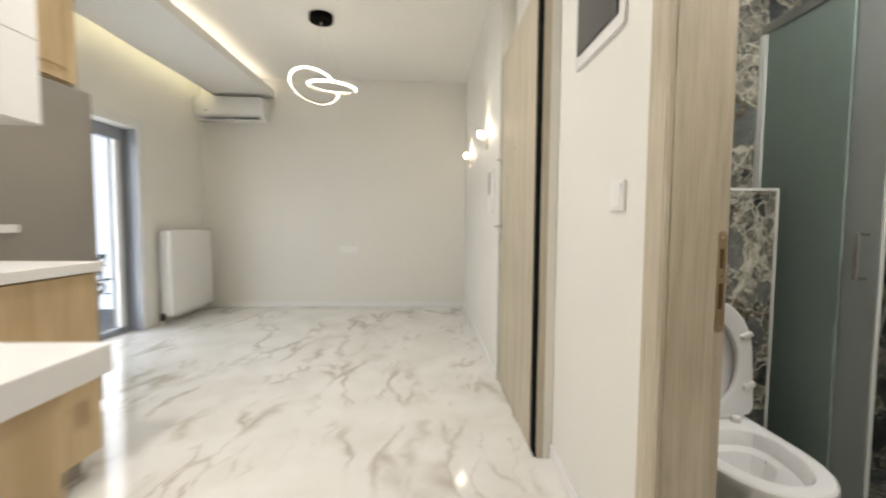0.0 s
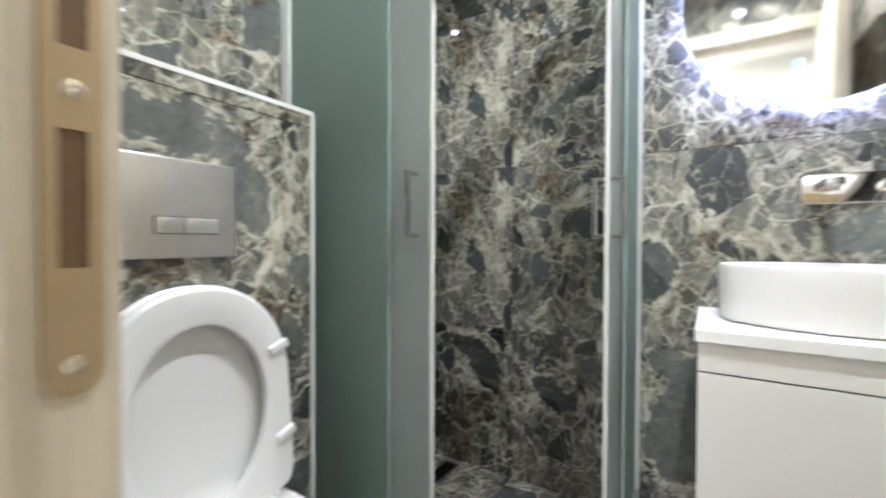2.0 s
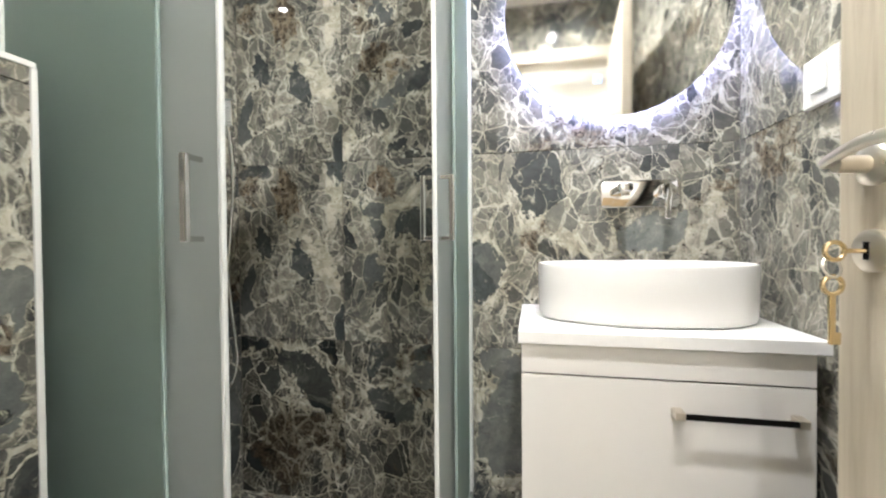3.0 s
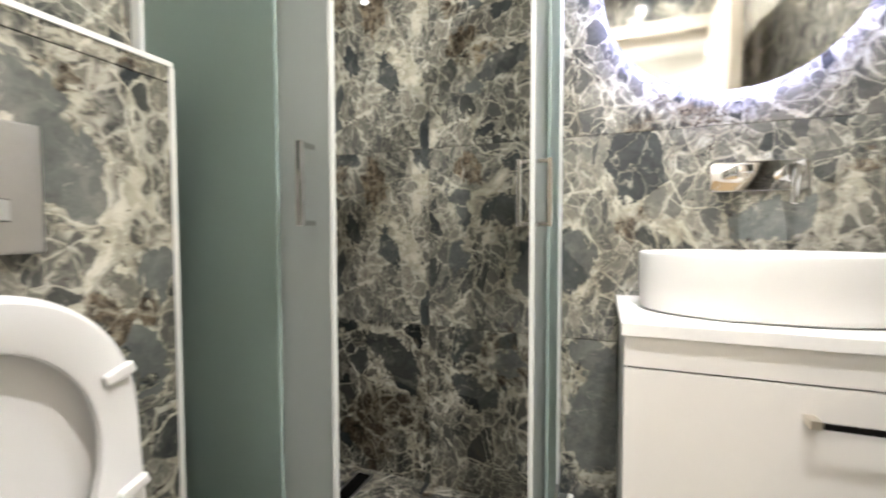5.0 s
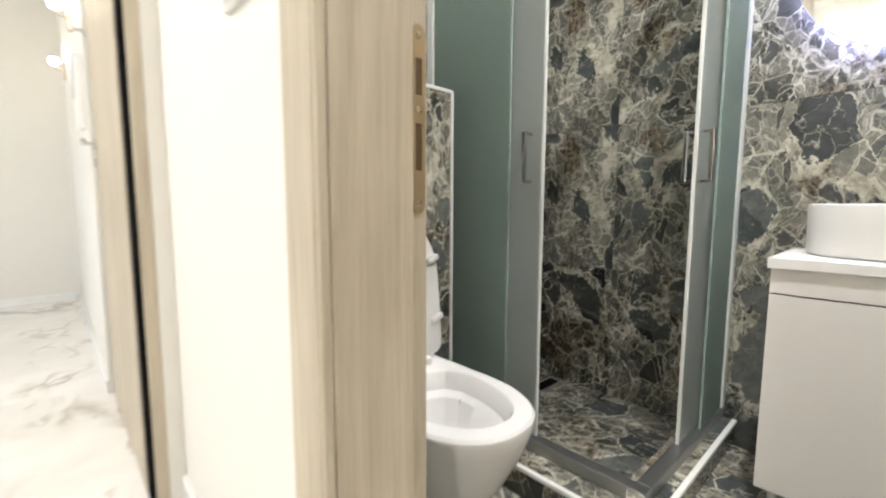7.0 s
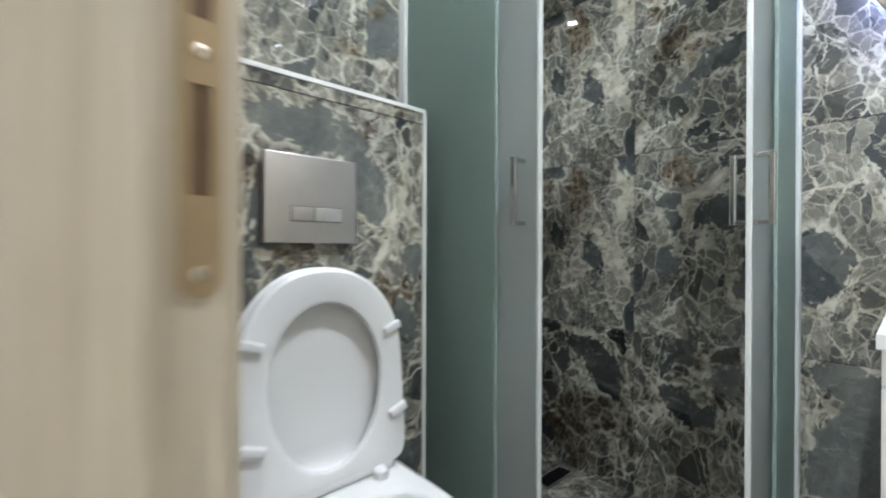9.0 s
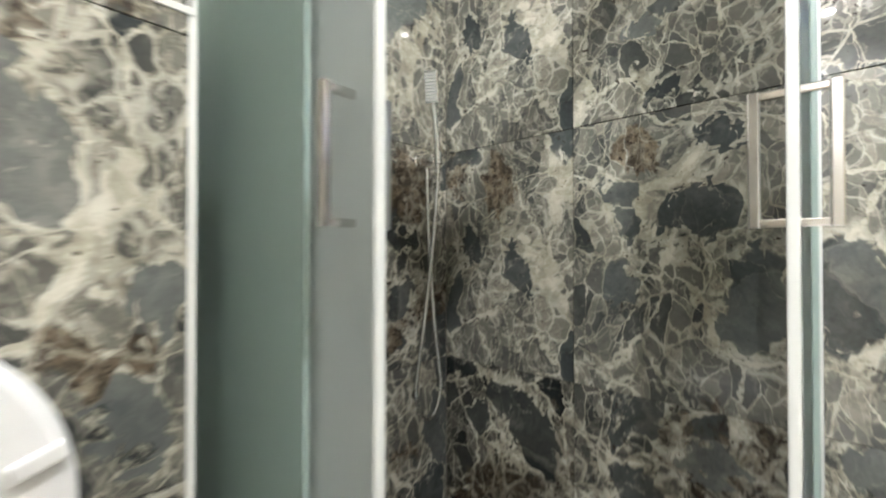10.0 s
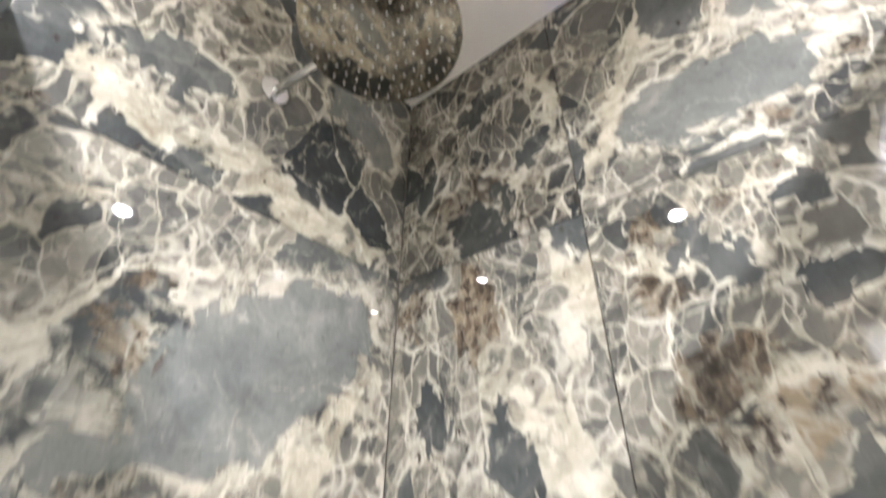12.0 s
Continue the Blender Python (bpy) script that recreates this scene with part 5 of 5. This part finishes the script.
def shower_fittings():
    y = BY1 - 0.001
    m = thing("shower_mixer", (2.812, y, 1.03), "polished chrome concealed shower mixer", "tap")
    part("plate", plaque(2.813, 1.058, 0.051, 0.078, 0.022, y - 0.009, y), CHROME, m)
    part("diverter", lathe([(0.007, 0), (0.007, -0.034), (0.012, -0.035), (0.013, -0.038), (0.013, -0.050), (0.011, -0.053), (0, -0.053)], (2.811, y - 0.009, 1.093), "y", 24), CHROME, m, "", True)
    part("cartridge", lathe([(0.029, 0), (0.029, -0.014), (0.0265, -0.015), (0.0265, -0.019), (0.028, -0.020), (0.028, -0.044), (0, -0.044)], (2.808, y - 0.009, 1.036), "y", 32), CHROME, m, "", True)
    lev = plaque(0.0, -0.045, 0.0155, 0.0605, 0.0125, -0.006, 0.006, 0.002)
    turned(lev, Matrix.Translation((2.811, y - 0.060, 1.036)) @ Matrix.Rotation(radians(25), 4, "Y"))
    part("lever", lev, CHROME, m)
    h = thing("hand_shower", (3.06, y - 0.05, 1.13), "slim chrome hand shower in a wall bracket", "shower head")
    part("bracket", lathe([(0.019, 0), (0.019, -0.007), (0.0165, -0.009), (0.0165, -0.022), (0.015, -0.023), (0.015, -0.026), (0.0165, -0.027), (0.0165, -0.062), (0.014, -0.066), (0, -0.066)], (3.060, y, 1.130), "y", 28), CHROME, h, "", True)
    part("cradle", lathe([(0.013, -0.018), (0.0145, 0.018), (0.011, 0.018), (0.0095, -0.018), (0.013, -0.018)], (3.062, y - 0.078, 1.130), "z", 20), CHROME, h, "", True)
    part("wand", tube([(3.062, y - 0.078, 1.085), (3.060, y - 0.077, 1.18), (3.054, y - 0.067, 1.292)], 0.0088, 12), CHROME, h, "", True)
    m4 = Matrix.Translation((3.053, y - 0.066, 1.288)) @ Matrix.Rotation(radians(-64), 4, "Z") @ Matrix.Rotation(radians(11), 4, "X")
    head = plaque(0.0, 0.043, 0.020, 0.045, 0.004, -0.008, 0.008, 0.003)
    turned(head, m4)
    hd = part("head", head, CHROME, h, "flat rectangular spray head")
    for i in range(9):
        b = box(-0.016, 0.016, -0.0096, -0.0082, 0.004 + i * 0.0088, 0.0095 + i * 0.0088)
        turned(b, m4)
        part("nozzle_row", b, plain_rubber, hd, "pale grey nozzle row")
    hose = [(3.062 - 0.056 * (k / 10) ** 1.6, y - 0.078 + 0.032 * k / 10, 1.085 - 0.060 * k) for k in range(11)]
    hose += [(3.059 - 0.053 * math.cos(math.pi * k / 12), y - 0.046, 0.485 - 0.105 * math.sin(math.pi * k / 12)) for k in range(1, 12)]
    hose += [(3.112 - 0.052 * (1 - (1 - k / 10) ** 2.2), y - 0.046 + 0.008 * k / 10, 0.485 + 0.062 * k) for k in range(11)]
    part("hose", tube(hose, 0.0058, 10), CHROME, h, "ribbed chrome hose", True)
    r = thing("rain_shower", (2.86, 2.70, 2.06), "round polished chrome rain shower head on an arm", "shower head")
    part("arm", tube([(2.815, y, 2.088), (2.83, 2.88, 2.092), (2.853, 2.74, 2.094), (2.858, 2.705, 2.088), (2.86, 2.70, 2.074)], 0.0095, 12), CHROME, r, "", True)
    part("wall_flange", lathe([(0.028, 0), (0.028, -0.006), (0.012, -0.010), (0, -0.010)], (2.815, y, 2.088), "y", 24), CHROME, r, "", True)
    part("joint", lathe([(0.0, 0.012), (0.013, 0.010), (0.015, 0.0), (0.012, -0.012), (0, -0.012)], (2.86, 2.70, 2.074), "z", 20), CHROME, r, "", True)
    disc = part("disc", lathe([(0, 0.004), (0.128, 0.003), (0.134, 0.0), (0.134, -0.004), (0.131, -0.006), (0, -0.006)], (2.853, 2.708, 2.060), "z", 72), DARK_STEEL, r, "dark mirror-polished steel disc", True)
    bm = bmesh.new()
    for ring, count in ((0.02, 6), (0.04, 12), (0.06, 18), (0.08, 24), (0.10, 30), (0.12, 36)):
        for k in range(count):
            a = 2 * math.pi * k / count
            lathe([(0.0026, 0), (0.0018, -0.0022), (0, -0.0022)], (2.853 + ring * math.cos(a), 2.708 + ring * math.sin(a), 2.0538), "z", 6, bm=bm)
    part("nozzle_pattern", bm, plain_rubber, disc, "pale rubber nozzles")


plain_rubber = plain("pale_rubber", (0.55, 0.54, 0.52), 0.5)
toilet()
flush_plate()
vanity()
basin_tap()
round_mirror()
wall_switch()
shower()
shower_fittings()

# shower base, sill and drain
structure("shower_floor_base", box(SX - 0.10, BX1, SY - 0.05, BY1, BFLOOR - 0.02, SFLOOR - 0.009), GROUT, "bed under the shower floor", "shower base")
sill = structure("shower_sill", box(SX - 0.098, SX - 0.03, SY - 0.05, BOX_Y, BFLOOR - 0.01, -0.012), GROUT, "low marble kerb round the shower", "shower kerb")
drain = thing("shower_drain", (3.07, 2.80, SFLOOR), "narrow dark linear floor drain", "drain")
part("frame", box(2.98, 3.16, 2.77, 2.84, SFLOOR - 0.004, SFLOOR + 0.002, 0.001), STEEL, drain)
part("slot", box(2.988, 3.152, 2.778, 2.832, SFLOOR + 0.0022, SFLOOR + 0.003), BLACK, drain)

structure("trim_kerb", box(SX - 0.118, SX - 0.101, SY - 0.066, BOX_Y - 0.004, 0.0005, 0.0125, 0.001), TRIM_WHITE, "pale metal edge trim on the shower kerb", "trim")
structure("trim_kerb_side", box(SX - 0.1005, BX1 - 0.001, SY - 0.066, SY - 0.049, 0.0005, 0.0135, 0.003), TRIM_WHITE, "pale metal edge trim on the shower kerb", "trim")
# white edge trims of the cistern wall
structure("trim_ledge", box(BX0, BOX_X + 0.001, BOX_Y - 0.003, BOX_Y + 0.006, LEDGE - 0.008, LEDGE + 0.003, 0.001), TRIM_WHITE, "white trim on the tiled ledge", "trim")
structure("trim_upright", box(BOX_X - 0.008, BOX_X + 0.003, BOX_Y - 0.0034, BOX_Y + 0.006, BFLOOR, LEDGE - 0.0085, 0.001), TRIM_WHITE, "white upright corner trim of the tiled wall", "trim")
structure("trim_ledge_side", box(BOX_X - 0.006, BOX_X + 0.003, BOX_Y + 0.0065, BY1 - 0.036, LEDGE - 0.008, LEDGE + 0.003, 0.001), TRIM_WHITE, "white trim on the tiled ledge", "trim")


# ---- marble tiles, piece by piece ----
TILE = {}


def tile(parent, w, h, m, surface):
    """One polished slab with arrised edges; alike slabs share their mesh."""
    key = (round(w, 3), round(h, 3), surface.name)
    if key not in TILE:
        g = 0.0009
        bm = bmesh.new()
        box(g, w - g, 0.0, 0.0085, g, h - g, bm=bm)
        es = [e for e in bm.edges if all(abs(v.co.y) < 1e-6 for v in e.verts)]
        bmesh.ops.bevel(bm, geom=es, offset=0.0009, segments=1, affect="EDGES")
        bmesh.ops.recalc_face_normals(bm, faces=bm.faces)
        me = bpy.data.meshes.new("tile")
        bm.to_mesh(me)
        bm.free()
        me.materials.append(surface)
        TILE[key] = me
    ob = new("tile", TILE[key])
    ob.parent = parent
    ob.matrix_basis = m
    return ob


PRINTS = itertools.cycle(MARBLE)


def wall_tiles(parent, turn, origin, us, zs, prints=None):
    """Tiles over the spans us x zs of a wall; origin and turn give where u runs."""
    for i, (a, b) in enumerate(zip(us, us[1:])):
        for j, (c, d) in enumerate(zip(zs, zs[1:])):
            surface = prints.get((i, j)) if prints else None
            m = pose(*origin, 0, 0, turn) @ Matrix.Translation((a, 0, c))
            tile(parent, b - a, d - c, m, surface or next(PRINTS))


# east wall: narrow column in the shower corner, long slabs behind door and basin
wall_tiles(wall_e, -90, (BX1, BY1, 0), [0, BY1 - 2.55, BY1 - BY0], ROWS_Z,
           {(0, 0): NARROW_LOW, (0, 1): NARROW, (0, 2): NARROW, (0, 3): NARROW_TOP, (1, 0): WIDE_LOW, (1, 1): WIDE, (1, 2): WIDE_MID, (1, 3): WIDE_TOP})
wall_tiles(wall_n, 0, (BX0, BY1, 0), [0, 0.16, BX1 - BX0], ROWS_Z, {(1, 1): LONG, (1, 2): LONG_MID, (1, 3): LONG_TOP})
wall_tiles(wall_s, 180, (BX1, BY0, 0), [0, 1.29, BX1 - BX0], ROWS_Z, {(0, j): SOUTH for j in range(4)})
dl, dh = DOOR0 - 0.075 - BY0, DOOR1 + 0.09 - BY0
wall_tiles(wall_w, 90, (BX0, BY0, 0), [0, dl], ROWS_Z)
wall_tiles(wall_w, 90, (BX0, BY0, 0), [dh, BY1 - BY0], ROWS_Z)
wall_tiles(wall_w, 90, (BX0, BY0, 0), [dl, dh], [DOORH + 0.072, BCEIL])
# cistern wall: front, top and flank
wall_tiles(boxing, 0, (BX0, BOX_Y, 0), [0, BOX_X - BX0], [BFLOOR, 0.53, 1.175, LEDGE], {(0, 1): CISTERN})
wall_tiles(boxing, -270, (BOX_X, BOX_Y, 0), [0.0086, BY1 - BOX_Y - 0.0005], [BFLOOR, 0.53, 1.175, LEDGE])
tile(boxing, BOX_X - BX0, BY1 - BOX_Y - 0.009, pose(BX0, BOX_Y + 0.0088, LEDGE, -90, 0, 0), next(PRINTS))
# floors
fx, fy = [1.74, 2.36, 2.98, BX1], [BY0, 1.92, 2.56, BY1]
floor_parent = bpy.data.objects["floor_bath"]
for a, b in zip(fx, fx[1:]):
    for c, d in zip(fy, fy[1:]):
        tile(floor_parent, b - a, d - c, pose(a, c, BFLOOR, -90, 0, 0), next(PRINTS))
base = bpy.data.objects["shower_floor_base"]
for c, d in ((SY, 2.55), (2.55, BY1)):
    tile(base, BX1 - SX + 0.02, d - c, pose(SX - 0.02, c, SFLOOR, -90, 0, 0), next(PRINTS))
# kerb: top slabs and upright faces
kx, ky = SX - 0.107, SY - 0.055
tile(sill, 0.125, BOX_Y - ky, pose(kx, ky, 0.010, -90, 0, 0), next(PRINTS))
tile(sill, BX1 - kx - 0.125, 0.12, pose(kx + 0.125, ky, 0.010, -90, 0, 0), next(PRINTS))
tile(sill, BOX_Y - ky, 0.010 - BFLOOR - 0.009, pose(kx, BOX_Y, BFLOOR, 0, 0, -90), next(PRINTS))
tile(sill, BX1 - kx, 0.010 - BFLOOR - 0.009, pose(kx, ky, BFLOOR), next(PRINTS))
tile(sill, BOX_Y - ky - 0.12, 0.06, pose(kx + 0.125, ky + 0.12, SFLOOR, 0, 0, 90), next(PRINTS))
tile(sill, BX1 - kx - 0.125, 0.06, pose(BX1, ky + 0.12, SFLOOR, 0, 0, 180), next(PRINTS))
